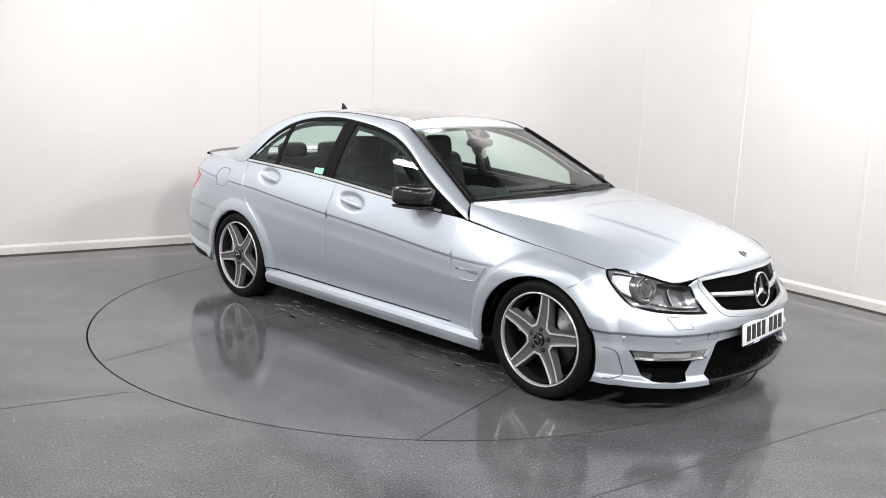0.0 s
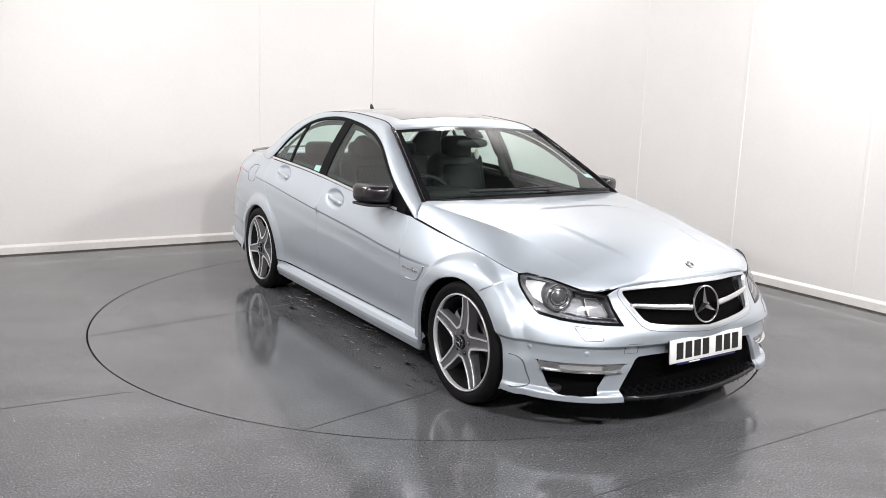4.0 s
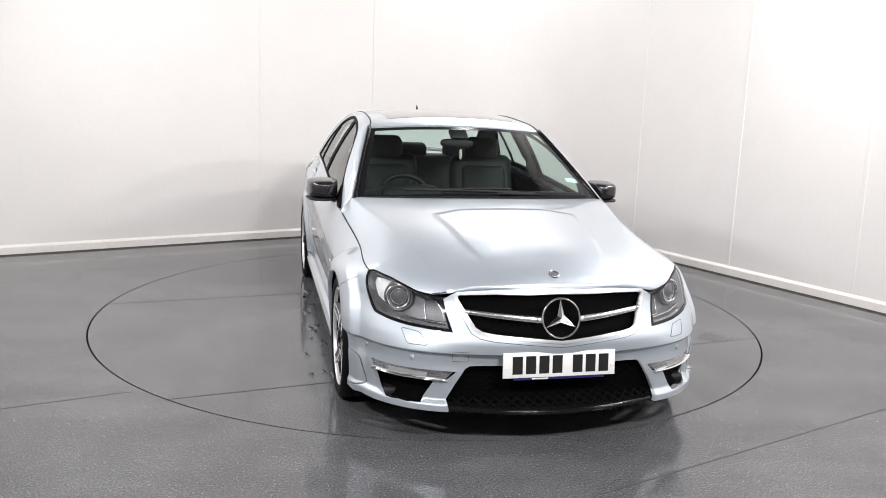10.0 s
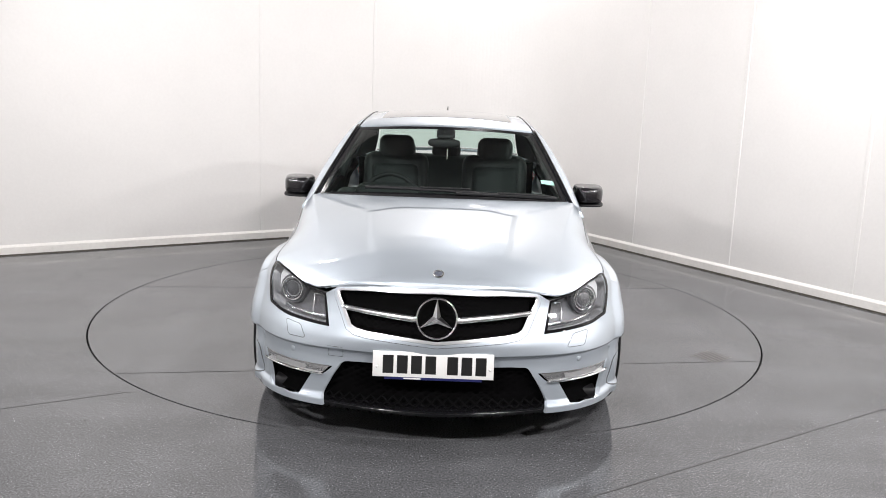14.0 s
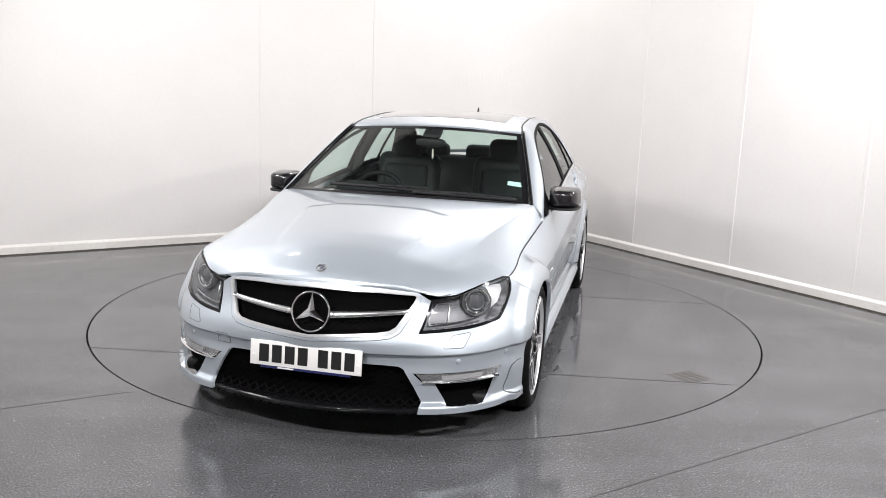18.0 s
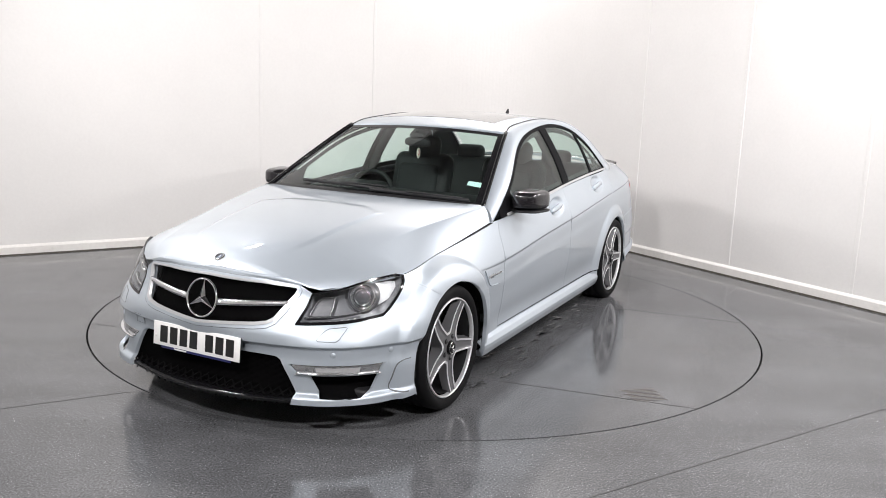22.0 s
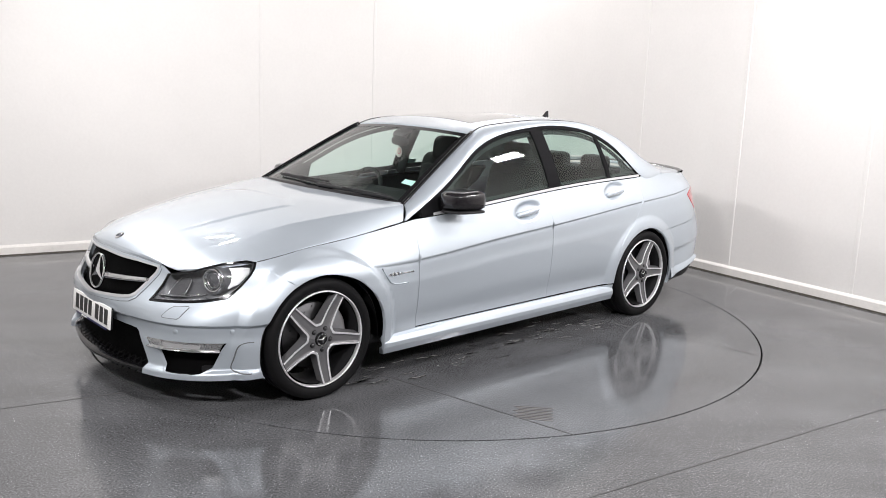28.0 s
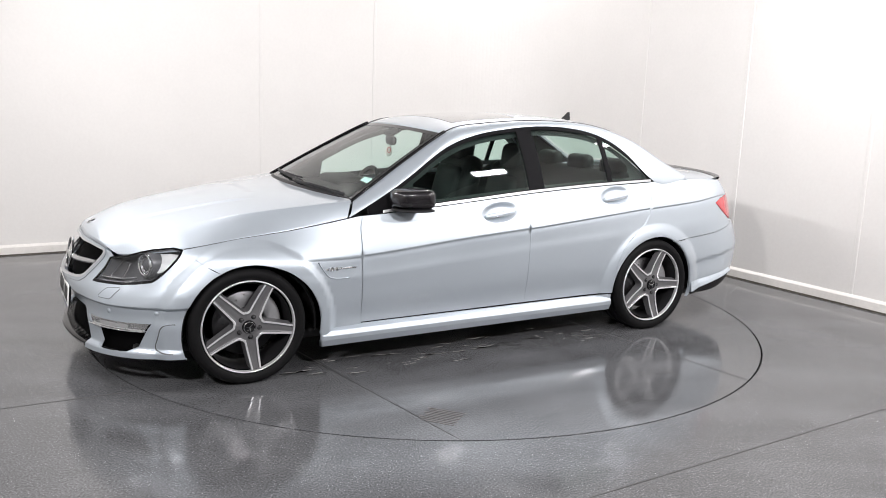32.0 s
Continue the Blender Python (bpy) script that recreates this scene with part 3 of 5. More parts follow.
def sheet(name, surf, outline, mat, parent, holes=(), grid=.035, gap=.0021, rim=.02, vstep=.8, outward=None, lift=0.0, label="", mirror=False, hole_rim=None):
    """One panel: an outline in a surface's own coordinates, filled, with its edges turned inward."""
    from mathutils.geometry import delaunay_2d_cdt
    loop = shrink(outline, gap) if gap else np.asarray(outline, float)
    loops = [loop] + [shrink(h, -gap) if gap else np.asarray(h, float) for h in holes]
    lo, hi = loop.min(0), loop.max(0)
    nx, ny = max(2, int((hi[0] - lo[0]) / grid)), max(2, int((hi[1] - lo[1]) / (grid * vstep)))
    g = np.stack(np.meshgrid(np.linspace(lo[0], hi[0], nx), np.linspace(lo[1], hi[1], ny), indexing="ij"), -1).reshape(-1, 2)
    keep = inside(loop, g)
    for h in loops[1:]:
        keep &= ~inside(h, g)
    for h in loops:
        keep &= edge_distance(h, g) > grid * .35 * min(1, vstep + .2)
    g = g[keep]
    verts2, edges = [], []
    for h in loops:
        b = len(verts2)
        verts2 += [tuple(p) for p in h]
        edges += [(b + i, b + (i + 1) % len(h)) for i in range(len(h))]
    nb = len(verts2)
    verts2 += [tuple(p) for p in g]
    ov, oe, of, *_ = delaunay_2d_cdt([Vector(p) for p in verts2], edges, [], 0, 1e-6)
    ov = np.array([tuple(v) for v in ov])
    tri = np.array([f for f in of if len(f) == 3])
    cen = ov[tri].mean(1)
    ok = inside(loop, cen)
    for h in loops[1:]:
        ok &= ~inside(h, cen)
    tri = tri[ok]
    e = 1e-3
    P = surf(ov[:, 0], ov[:, 1])
    N = np.cross(surf(ov[:, 0] + e, ov[:, 1]) - surf(ov[:, 0] - e, ov[:, 1]), surf(ov[:, 0], ov[:, 1] + e) - surf(ov[:, 0], ov[:, 1] - e))
    N /= np.linalg.norm(N, axis=1, keepdims=True) + 1e-12
    if outward is not None:
        N *= np.where((N * outward(P)).sum(1) < 0, -1, 1)[:, None]
    P = P + N * lift
    fn = np.cross(P[tri[:, 1]] - P[tri[:, 0]], P[tri[:, 2]] - P[tri[:, 0]])
    bad = (fn * N[tri[:, 0]]).sum(1) < 0
    tri[bad] = tri[bad][:, ::-1]
    V, NN, F = list(P), list(N), [tuple(t) for t in tri]
    # turned edges: found as edges with one triangle
    if rim:
        count = {}
        for t in F:
            for a, b in ((t[0], t[1]), (t[1], t[2]), (t[2], t[0])):
                count[(a, b)] = 1
        low = {}
        top = {}
        for a, b in list(count):
            if (b, a) not in count:
                for k in (a, b):
                    if k not in low:
                        top[k] = len(V)
                        V.append(P[k])
                        NN.append(N[k])
                        low[k] = len(V)
                        V.append(P[k] - N[k] * rim)
                        NN.append(N[k])
                F.append((top[b], top[a], low[a], low[b]))
    V = np.array(V) + OFF
    NN = np.array(NN)
    if mirror:
        V = (V - OFF) * MIRROR + OFF
        NN = NN * MIRROR
        F = [tuple(reversed(f)) for f in F]
    me = mesh_of(name, V, F, mat)
    me.normals_split_custom_set_from_vertices([tuple(map(float, n)) for n in NN])
    return part(name, me, parent, label)


def out_side(P):
    d = P - np.array([-1.4, 0, .5])
    return d * np.array([.35, 1.0, .6])


def both(name, surf, outline, mat, parent, **kw):
    """The same panel on the left and on the right."""
    return [sheet(name, surf, outline, mat, parent, outward=out_side, **kw),
            sheet(name, surf, outline, mat, parent, outward=out_side, mirror=True, **kw)]


def place(x, y, z):
    return Vector((x + OFF[0], y + OFF[1], z + OFF[2]))


# ------------------------------------------------------------------ glasshouse lines
RAIL_IN = [(-.632, .742, .938), (-.95, .662, 1.125), (-1.289, .575, 1.308), (-1.487, .546, 1.358), (-1.80, .534, 1.383), (-2.06, .530, 1.388), (-2.34, .533, 1.376), (-2.58, .545, 1.334),
           (-2.80, .570, 1.258), (-3.00, .600, 1.150), (-3.23, .640, 1.032)]
RAIL_OUT = [(-.585, .826, .857), (-.987, .755, 1.072), (-1.248, .674, 1.221), (-1.499, .622, 1.302), (-1.76, .597, 1.340), (-2.014, .586, 1.357), (-2.22, .594, 1.346), (-2.434, .622, 1.304),
            (-2.63, .690, 1.194), (-2.83, .782, 1.004), (-3.16, .722, 1.006)]
rail_d = np.r_[0, np.cumsum(np.linalg.norm(np.diff(np.array(RAIL_OUT), axis=0), axis=1))]


def rail_in(q):
    return natural(rail_d, np.array(RAIL_IN), q)


def rail_out(q):
    return natural(rail_d, np.array(RAIL_OUT), q)


Q_TOP = rail_d[2]       # windscreen's upper corner
Q_REAR = rail_d[7]      # rear screen's upper corner


def rail_surface(q, w):
    """Pillars and roof rail: w from 0 at the windows to 1 at the roof."""
    q, w = np.broadcast_arrays(np.asarray(q, float), np.asarray(w, float))
    a, b = rail_out(q), rail_in(q)
    span = np.linalg.norm(b - a, axis=-1)
    n = np.stack([np.zeros_like(q), np.full_like(q, .75), np.full_like(q, .66)], -1)
    return a + (b - a) * w[..., None] + n * (span * .13 * np.clip(w * (1 - w) * 4, 1e-6, 1) ** .8)[..., None]


def side_glass_y(z):
    return .838 - .30 * (z - .87) - .46 * (z - .87) ** 2


def side_glass(x, z):
    x, z = np.broadcast_arrays(np.asarray(x, float), np.asarray(z, float))
    y = side_glass_y(z) - .012 * ((x + 1.75) / 1.1) ** 2
    return np.stack([x, y, z], -1)


def roof_z(x):
    return natural([-2.62, -2.40, -2.10, -1.75, -1.50, -1.34, -1.23], np.array([1.378, 1.404, 1.419, 1.418, 1.398, 1.368, 1.333])[:, None], x)[..., 0]


def roof_surface(q, w):
    """w from -1 to 1 across, q along the rail."""
    q, w = np.broadcast_arrays(np.asarray(q, float), np.asarray(w, float))
    e = rail_in(q)
    t = (q - Q_TOP) / (Q_REAR - Q_TOP)
    xc = -1.23 + (-2.62 + 1.23) * t
    zc = roof_z(xc)
    k = 1 - np.abs(w) ** 2.2
    return np.stack([e[..., 0] + (xc - e[..., 0]) * k, e[..., 1] * w, e[..., 2] + (zc - e[..., 2]) * k], -1)


def windscreen(q, w):
    q, w = np.broadcast_arrays(np.asarray(q, float), np.asarray(w, float))
    e = rail_in(q)
    t = q / Q_TOP
    xc = -.50 + (-1.23 + .50) * t
    zc = .960 + (1.333 - .960) * t + .016 * np.sin(np.pi * t)
    k = 1 - np.abs(w) ** 2.1
    return np.stack([e[..., 0] + (xc - e[..., 0]) * k, e[..., 1] * w, e[..., 2] + (zc - e[..., 2]) * k], -1)


def rear_screen(q, w):
    q, w = np.broadcast_arrays(np.asarray(q, float), np.asarray(w, float))
    e = rail_in(q)
    t = (q - Q_REAR) / (rail_d[-1] - Q_REAR)
    xc = -2.62 + (-3.27 + 2.62) * t
    zc = 1.378 + (1.066 - 1.378) * t + .040 * np.sin(np.pi * t)
    k = 1 - np.abs(w) ** 2.1
    return np.stack([e[..., 0] + (xc - e[..., 0]) * k, e[..., 1] * w, e[..., 2] + (zc - e[..., 2]) * k], -1)


TOP_LINE = np.array(L_TOP)


def soft_line(xs, ys, q):
    """A smooth curve through (xs, ys) that doesn't overshoot much."""
    xs, ys, q = np.asarray(xs, float), np.asarray(ys, float), np.asarray(q, float)
    m = np.gradient(ys, xs)
    q = np.clip(q, xs[0], xs[-1])
    j = np.clip(np.searchsorted(xs, q, side="right") - 1, 0, len(xs) - 2)
    h = xs[j + 1] - xs[j]
    t = (q - xs[j]) / h
    return (2 * t ** 3 - 3 * t ** 2 + 1) * ys[j] + (t ** 3 - 2 * t ** 2 + t) * h * m[j] + (3 * t ** 2 - 2 * t ** 3) * ys[j + 1] + (t ** 3 - t ** 2) * h * m[j + 1]


HOOD_X = [-.66, -.25, .04, .308, .458, .588, .645, .690, .72]


EDGE = shell(np.linspace(chord[5] - .02, chord[8] + .02, 80), .6)[::-1]


def hood_edge(x):
    """y and z of the bonnet's edge along the wing, the lamp and the grille."""
    x = np.asarray(x, float)
    y1 = soft_line(HOOD_X, [.823, .791, .790, .784, .695, .545, .42, .24, .12], x)
    z1 = soft_line(HOOD_X, [.866, .795, .762, .726, .702, .668, .686, .704, .700], x)
    k = ease(x, .308, .24)
    return y1 + (np.interp(x, EDGE[:, 0], EDGE[:, 1]) - y1) * k, z1 + (np.interp(x, EDGE[:, 0], EDGE[:, 2]) - z1) * k


def hood_surface(x, y):
    x, y = np.broadcast_arrays(np.asarray(x, float), np.asarray(y, float))
    zc = soft_line([-.72, -.50, -.2, .1, .35, .52, .62, .68, .71, .74], [.970, .957, .937, .902, .861, .821, .781, .743, .710, .66], x)
    ye, ze = hood_edge(x)
    ya = np.abs(y)
    # gently crowned out to a crease, then falling to the wing
    outer = np.minimum(soft_line([-.66, -.5, -.35, -.1, .18, .4, .55, .7], [.770, .745, .712, .655, .596, .550, .505, .30], x), .93 * ye)
    fall = (zc - ze) * soft_line([-.66, -.5, -.29, -.03, .1, .4, .55, .7], [.24, .25, .285, .33, .38, .53, .62, .66], x)
    t = np.clip((ya - outer) / (ye - outer), -1, 1.6)
    z_in = zc - fall * (ya / outer) ** 2.2
    z_out = zc - fall - (zc - ze - fall) * (.62 * t + .38 * t * np.abs(t))
    k = ease(ya, outer - .014, outer + .014)
    z = z_in + (z_out - z_in) * k
    # power domes: raised middle with a stepped rear end, and a second crease towards the wings
    ridge = soft_line([-.25, 0, .15, .33, .5, .6], [.402, .372, .352, .334, .296, .262], x)
    rear = -.185 + .06 * ease(ya, .22, .38)
    z = z + .0065 * ease(x, .60, .30) * ease(x, rear - .045, rear + .035) * ease(ya, ridge + .018, ridge - .020)
    return np.stack([x, y, z], -1)


def trunk_surface(x, y):
    x, y = np.broadcast_arrays(np.asarray(x, float), np.asarray(y, float))
    zc = 1.060 - .032 * ease(-x, 3.2, 3.66)
    ye = natural([-3.68, -3.60, -3.40, -3.14], np.array([.60, .63, .69, .728])[:, None], x)[..., 0]
    a = np.clip(np.abs(y) / ye, 0, 1.2)
    return np.stack([x, y, zc + (1.000 - zc) * a ** 2.4], -1)


# ------------------------------------------------------------------ the car: body panels
def up(P):
    return np.tile([.02, 0.0, 1.0], (len(P), 1))


def ring(poly):
    """A closed outline, first point not repeated."""
    return [tuple(p) for p in poly]


D_FRONT = [(-.645, .262), (-.640, .45), (-.636, .65), (-.640, .80), (-.66, .866)]                       # front door's leading edge, upwards
D_MID = [(-1.752, .274), (-1.752, .45), (-1.752, .68), (-1.745, .84), (-1.742, .952)]
D_REAR = [(-2.425, .282), (-2.436, .42), (-2.48, .55), (-2.57, .65), (-2.68, .74), (-2.735, .85), (-2.765, .95), (-2.79, 1.0025)]
BELT = [(-.66, .866), (-1.15, .902), (-1.742, .952), (-2.30, .985), (-2.79, 1.0025)]
SEAM_F = [(.308, .724), (.225, .655), (.142, .607)]                                                     # wing and bumper


def belt_between(a, b):
    return [p for p in curve(BELT, .03) if b < p[0] < a]


# front door and rear door
front_door = dense(D_FRONT, .04) + belt_between(-.68, -1.72) + dense(D_MID[::-1], .04) + dense([(-1.74, .274), (-.66, .262)], .04)[1:]
rear_door = dense(D_MID, .04) + belt_between(-1.76, -2.77) + curve(D_REAR[::-1], .03) + dense([(-2.41, .281), (-1.765, .2745)], .04)
doors_f = both("front_door", shell, by_side(front_door), PAINT, car, grid=.017, vstep=.34, gap=.0028)
doors_r = both("rear_door", shell, by_side(rear_door), PAINT, car, grid=.017, vstep=.34, gap=.0028)

# front wing: from the door forward over the arch to the bumper seam and the bonnet gap
hoodline = [(x, z) for x, z in zip(TOP_LINE[5:9, 0], TOP_LINE[5:9, 2])]
wing_top = curve(hoodline, .03)
arch_f = front_arch(64, 184)
wing = curve(SEAM_F, .03) + arch_f + [(-.398, .215)] + dense([(-.400, .175), (-.60, .17)], .05) + dense([(-.645, .18)] + D_FRONT, .04) + wing_top[::-1][1:]
wings = both("front_wing", shell, by_side(wing), PAINT, car, grid=.020, vstep=.32)

# rear quarter
arch_r = circle_arc(R_AXLE, ARCH_Z, .352, 28, 188)
SEAM_R = [(-2.475, .452)]
quarter_line = curve(D_REAR, .03)
quarter_top = [(x, z) for x, z in zip(TOP_LINE[12:15, 0], TOP_LINE[12:15, 2])]
quarter = quarter_line + curve([(-2.83, 1.0045), (-3.14, 1.005), (-3.40, 1.0), (-3.52, .993)], .04) + dense([(-3.59, .986), (-3.63, .94), (-3.63, .892), (-3.545, .888), (-3.45, .876), (-3.372, .846), (-3.45, .786), (-3.56, .718), (-3.575, .690), (-3.50, .668), (-3.364, .640), (-3.20, .622), (-3.03, .608), (-2.94, .601)], .04) \
    + circle_arc(R_AXLE, ARCH_Z, .352, 114, 3)
quarter_uv = by_side(quarter)
quarters = [sheet("rear_quarter", shell, quarter_uv, PAINT, car, outward=out_side, grid=.020, vstep=.32)]
flap = []
for k in range(40):
    a = 2 * math.pi * k / 40
    flap.append((-3.03 + .078 * math.copysign(abs(math.cos(a)) ** .5, math.cos(a)), .868 + .064 * math.copysign(abs(math.sin(a)) ** .5, math.sin(a))))
flap_uv = by_side(flap)
quarters.append(sheet("rear_quarter", shell, quarter_uv, PAINT, car, holes=[flap_uv], outward=out_side, mirror=True, grid=.020, vstep=.32))
sheet("fuel_flap", shell, flap_uv, PAINT, car, outward=out_side, mirror=True, gap=.002, lift=-.0008)

# rear bumper, tail lamps and boot front face
u_of = by_side
rb_side = [(-2.94, .601), (-3.03, .608), (-3.20, .622), (-3.364, .640), (-3.50, .668), (-3.575, .690)]
rb_arch = circle_arc(R_AXLE, ARCH_Z, .352, 180 + 14, 116)          # from behind the wheel upward
rb_arch = [p for p in circle_arc(R_AXLE, ARCH_Z, .352, 117, 196)]
lead = by_side(dense(rb_side, .04)[::-1] + rb_arch + [(-3.14, .21)])
u0, v0 = by_side([(-3.575, .690)])[0]
rear_bumper = [(2 * U_END - p[0], p[1]) for p in lead[::-1]]
bottom = [(u, .02) for u in np.linspace(lead[-1][0] + .05, 2 * U_END - lead[-1][0] - .05, 40)]
topline = [(u, v0) for u in np.linspace(2 * U_END - u0 - .05, u0 + .05, 30)]


def shell_round(u, v):
    """The shell carried on past the middle of the tail."""
    u = np.asarray(u, float)
    over = u > U_END
    P = shell(np.where(over, 2 * U_END - u, u), v)
    return np.where(over[..., None], P * MIRROR, P)


def tail_out(P):
    d = P - np.array([-2.6, 0, .5])
    return d


sheet("rear_bumper", shell_round, lead + bottom + rear_bumper + topline, PAINT, car, outward=tail_out, grid=.018, vstep=.6)
uq = by_side([(-3.50, .96)])[0][0]
ub = by_side([(-3.55, .80)])[0][0]
sheet("boot_lid_face", shell_round, dense([(ub + .36, v0 + .012), (2 * U_END - ub - .36, v0 + .012), (2 * U_END - ub - .36, .50), (2 * U_END - ub - .12, .50), (2 * U_END - ub - .12, .592), (ub + .12, .592), (ub + .12, .50), (ub + .36, .50)], .05, True), PAINT, car, outward=tail_out)
lampline = by_side(dense([(-3.545, .885), (-3.45, .873), (-3.375, .845), (-3.45, .789), (-3.56, .721)], .03)) + [(ub + .20, v0 + .02), (ub + .35, v0 + .02), (ub + .35, .485), (ub + .1, .485)]
for lamp_part in both("tail_lamp", shell_round, lampline, RED_LENS, car, lift=.004, label="red tail lamp lens"):
    pass

# blade along the bottom of the rear bumper, and a black sheet below it
blade_up = curve(by_side([(-3.150, .300), (-3.25, .312), (-3.40, .334), (-3.58, .362)]), .03)
blade_low = curve(by_side([(-3.138, .236), (-3.25, .262), (-3.40, .300), (-3.58, .346)]), .03)
for s in (1, -1):
    bv, bf = [], []
    n = min(len(blade_up), len(blade_low))
    for a, b in zip(blade_up[:n], blade_low[:n]):
        A, B, C = shell(a[0], a[1]), shell(b[0], b[1]), shell(b[0] + .01, b[1])
        d = C - B
        o = np.array([d[1], -d[0], 0.0])
        o = o / np.linalg.norm(o) * (1 if o[1] < 0 else 1)
        if o[1] < 0:
            o = -o
        for P, k in ((A, .001), (A * .5 + B * .5, .014), (B, .023), (B + np.array([0, 0, -.006]), .021), (B + np.array([0, 0, -.010]), -.005)):
            q = P + o * k
            bv.append(place(q[0], q[1] * s, q[2]))
    for i in range(n - 1):
        for q in range(4):
            f = (i * 5 + q, i * 5 + q + 1, i * 5 + q + 6, i * 5 + q + 5)
            bf.append(f if s < 0 else f[::-1])
    part("bumper_blade", mesh_of("bumper_blade", bv, bf, PAINT, smooth=False), car)
# black sheet paints the shade on the bumper's lower paint
both("bumper_shade", shell, by_side(dense([(-3.138, .224), (-3.35, .278), (-3.60, .334), (-3.62, .262), (-3.40, .222), (-3.16, .208)], .04, True)), BLACK_PLASTIC, car, gap=0, lift=.004, rim=.02, grid=.03)

# sills
def sill_surface(x, w):
    x, w = np.broadcast_arrays(np.asarray(x, float), np.asarray(w, float))
    ys = np.interp(w, [0, .1, .45, .62, .8, 1.0], [.845, .880, .896, .898, .886, .862])
    zs = np.interp(w, [0, .1, .45, .62, .8, 1.0], [.150, .152, .190, .214, .236, .252]) + .018 * (-x - .4) / 2.0
    return np.stack([x, ys, zs], -1)


both("side_skirt", sill_surface, dense([(-.402, 0), (-2.425, 0), (-2.425, 1.0), (-.402, 1.0)], .05, True), PAINT, car, grid=.06, rim=.03)
both("sill_strip", shell, by_side(dense([(-.60, .232), (-2.42, .25), (-2.42, .275), (-.60, .258)], .06, True)), PAINT, car, lift=-.003, gap=0, rim=0)

# ------------------------------------------------------------------ nose: bumper with its openings
GRILLE = [(0, .486), (.30, .509), (.355, .518), (.385, .535), (.445, .646), (.450, .666), (.438, .681), (.28, .695), (0, .701)]
LAMP_LOW = [(.473, .527), (.54, .529), (.608, .533), (.67, .538), (.722, .546)]
LAMP_SIDE = [(.458, .562), (.420, .590), (.362, .646), (.322, .692), (.304, .722)]
INTAKE = [(0, .156), (.25, .156), (.486, .164), (.495, .228), (.455, .300), (.415, .365), (.395, .377), (.33, .380), (0, .380)]
FOG = [(.605, .214), (.70, .206), (.745, .211), (.765, .232), (.788, .310), (.802, .352), (.62, .353), (.455, .350), (.495, .312), (.55, .308)]


def mirrored(loop):
    return [(-y, z) for y, z in loop[::-1]]


grille_low = dense(GRILLE[:6], .03)
grille_half = grille_low + dense(GRILLE[5:], .03)[1:]
grille_uv = by_front(grille_half)
lamp_low_uv = by_front(curve(LAMP_LOW, .03))
lamp_out_uv = by_side(curve(LAMP_SIDE, .03))
lamp_in = by_front([(.500, .652), (.490, .60), (.480, .555)])
lamp_bottom = lamp_low_uv + lamp_out_uv
hood_lip = by_front(dense([(.445, .686), (.470, .672), (.493, .657)], .03))
arch_b = front_arch(64, -20)
half = grille_uv[:len(grille_low)]
half = half + hood_lip + lamp_in + lamp_bottom + by_side(curve(SEAM_F, .03)[1:] + arch_b[1:])
last = half[-1]
low = [(u, .012) for u in np.linspace(last[0], .0, 34)]
right = [(-u, v) for u, v in (half + low[:-1])][::-1]
bumper_outline = half + low[:-1] + [(0.0, .012)] + right[:-1]
if np.hypot(*(np.array(bumper_outline[0]) - np.array(bumper_outline[-1]))) < .004:
    bumper_outline = bumper_outline[:-1]
intake_uv = by_front(dense(INTAKE, .03))
intake_loop = intake_uv + [(-u, v) for u, v in intake_uv[::-1][1:-1]]
fog_uv = by_front(dense(FOG, .03, True))
bumper = sheet("front_bumper", shell, bumper_outline, PAINT, car, holes=[intake_loop, fog_uv, [(-u, v) for u, v in fog_uv]], outward=out_side, grid=.016, vstep=.4, rim=.02)

# dark backing behind the nose openings
back_loop = [(u, v) for u, v in dense([(.0, .03), (.90, .03), (.955, .12), (.93, .25), (.50, .33), (.46, .40), (.43, .56), (0, .58)], .05)]
back_loop = back_loop + [(-u, v) for u, v in back_loop[::-1][1:-1]]
sheet("nose_backing", shell, back_loop, MESH_BLACK, car, outward=out_side, lift=-.055, gap=0, rim=0)

# ------------------------------------------------------------------ bonnet, roof, glass
nose_edge = [(.694, 0), (.691, .12), (.680, .24), (.660, .34), (.634, .43), (.614, .485), (.588, .543), (.530, .622), (.458, .692), (.38, .746), (.308, .781)]
back_edge = [(-.600, .788), (-.632, .742), (-.628, .68), (-.605, .54), (-.565, .34), (-.525, .15), (-.515, 0)]
gap_x = np.linspace(.28, -.575, 26)
gy, gz = hood_edge(gap_x)
hl = nose_edge + [(x, y) for x, y in zip(gap_x, gy)] + back_edge
bonnet_outline = dense(hl, .05) + [(x, -y) for x, y in dense(hl, .05)[::-1][1:-1]]
bonnet = sheet("bonnet", hood_surface, bonnet_outline, PAINT, car, outward=up, grid=.013, gap=.0026)

# dark gap between the bonnet and each wing
for s in (1, -1):
    gx = np.linspace(.30, -.60, 40)
    ey, ez = hood_edge(gx)
    part("bonnet_gap", tube("bonnet_gap", [place(x, s * y, z - .0035) for x, y, z in zip(gx, ey, ez)], .0032, GAP_BLACK, 6), car)

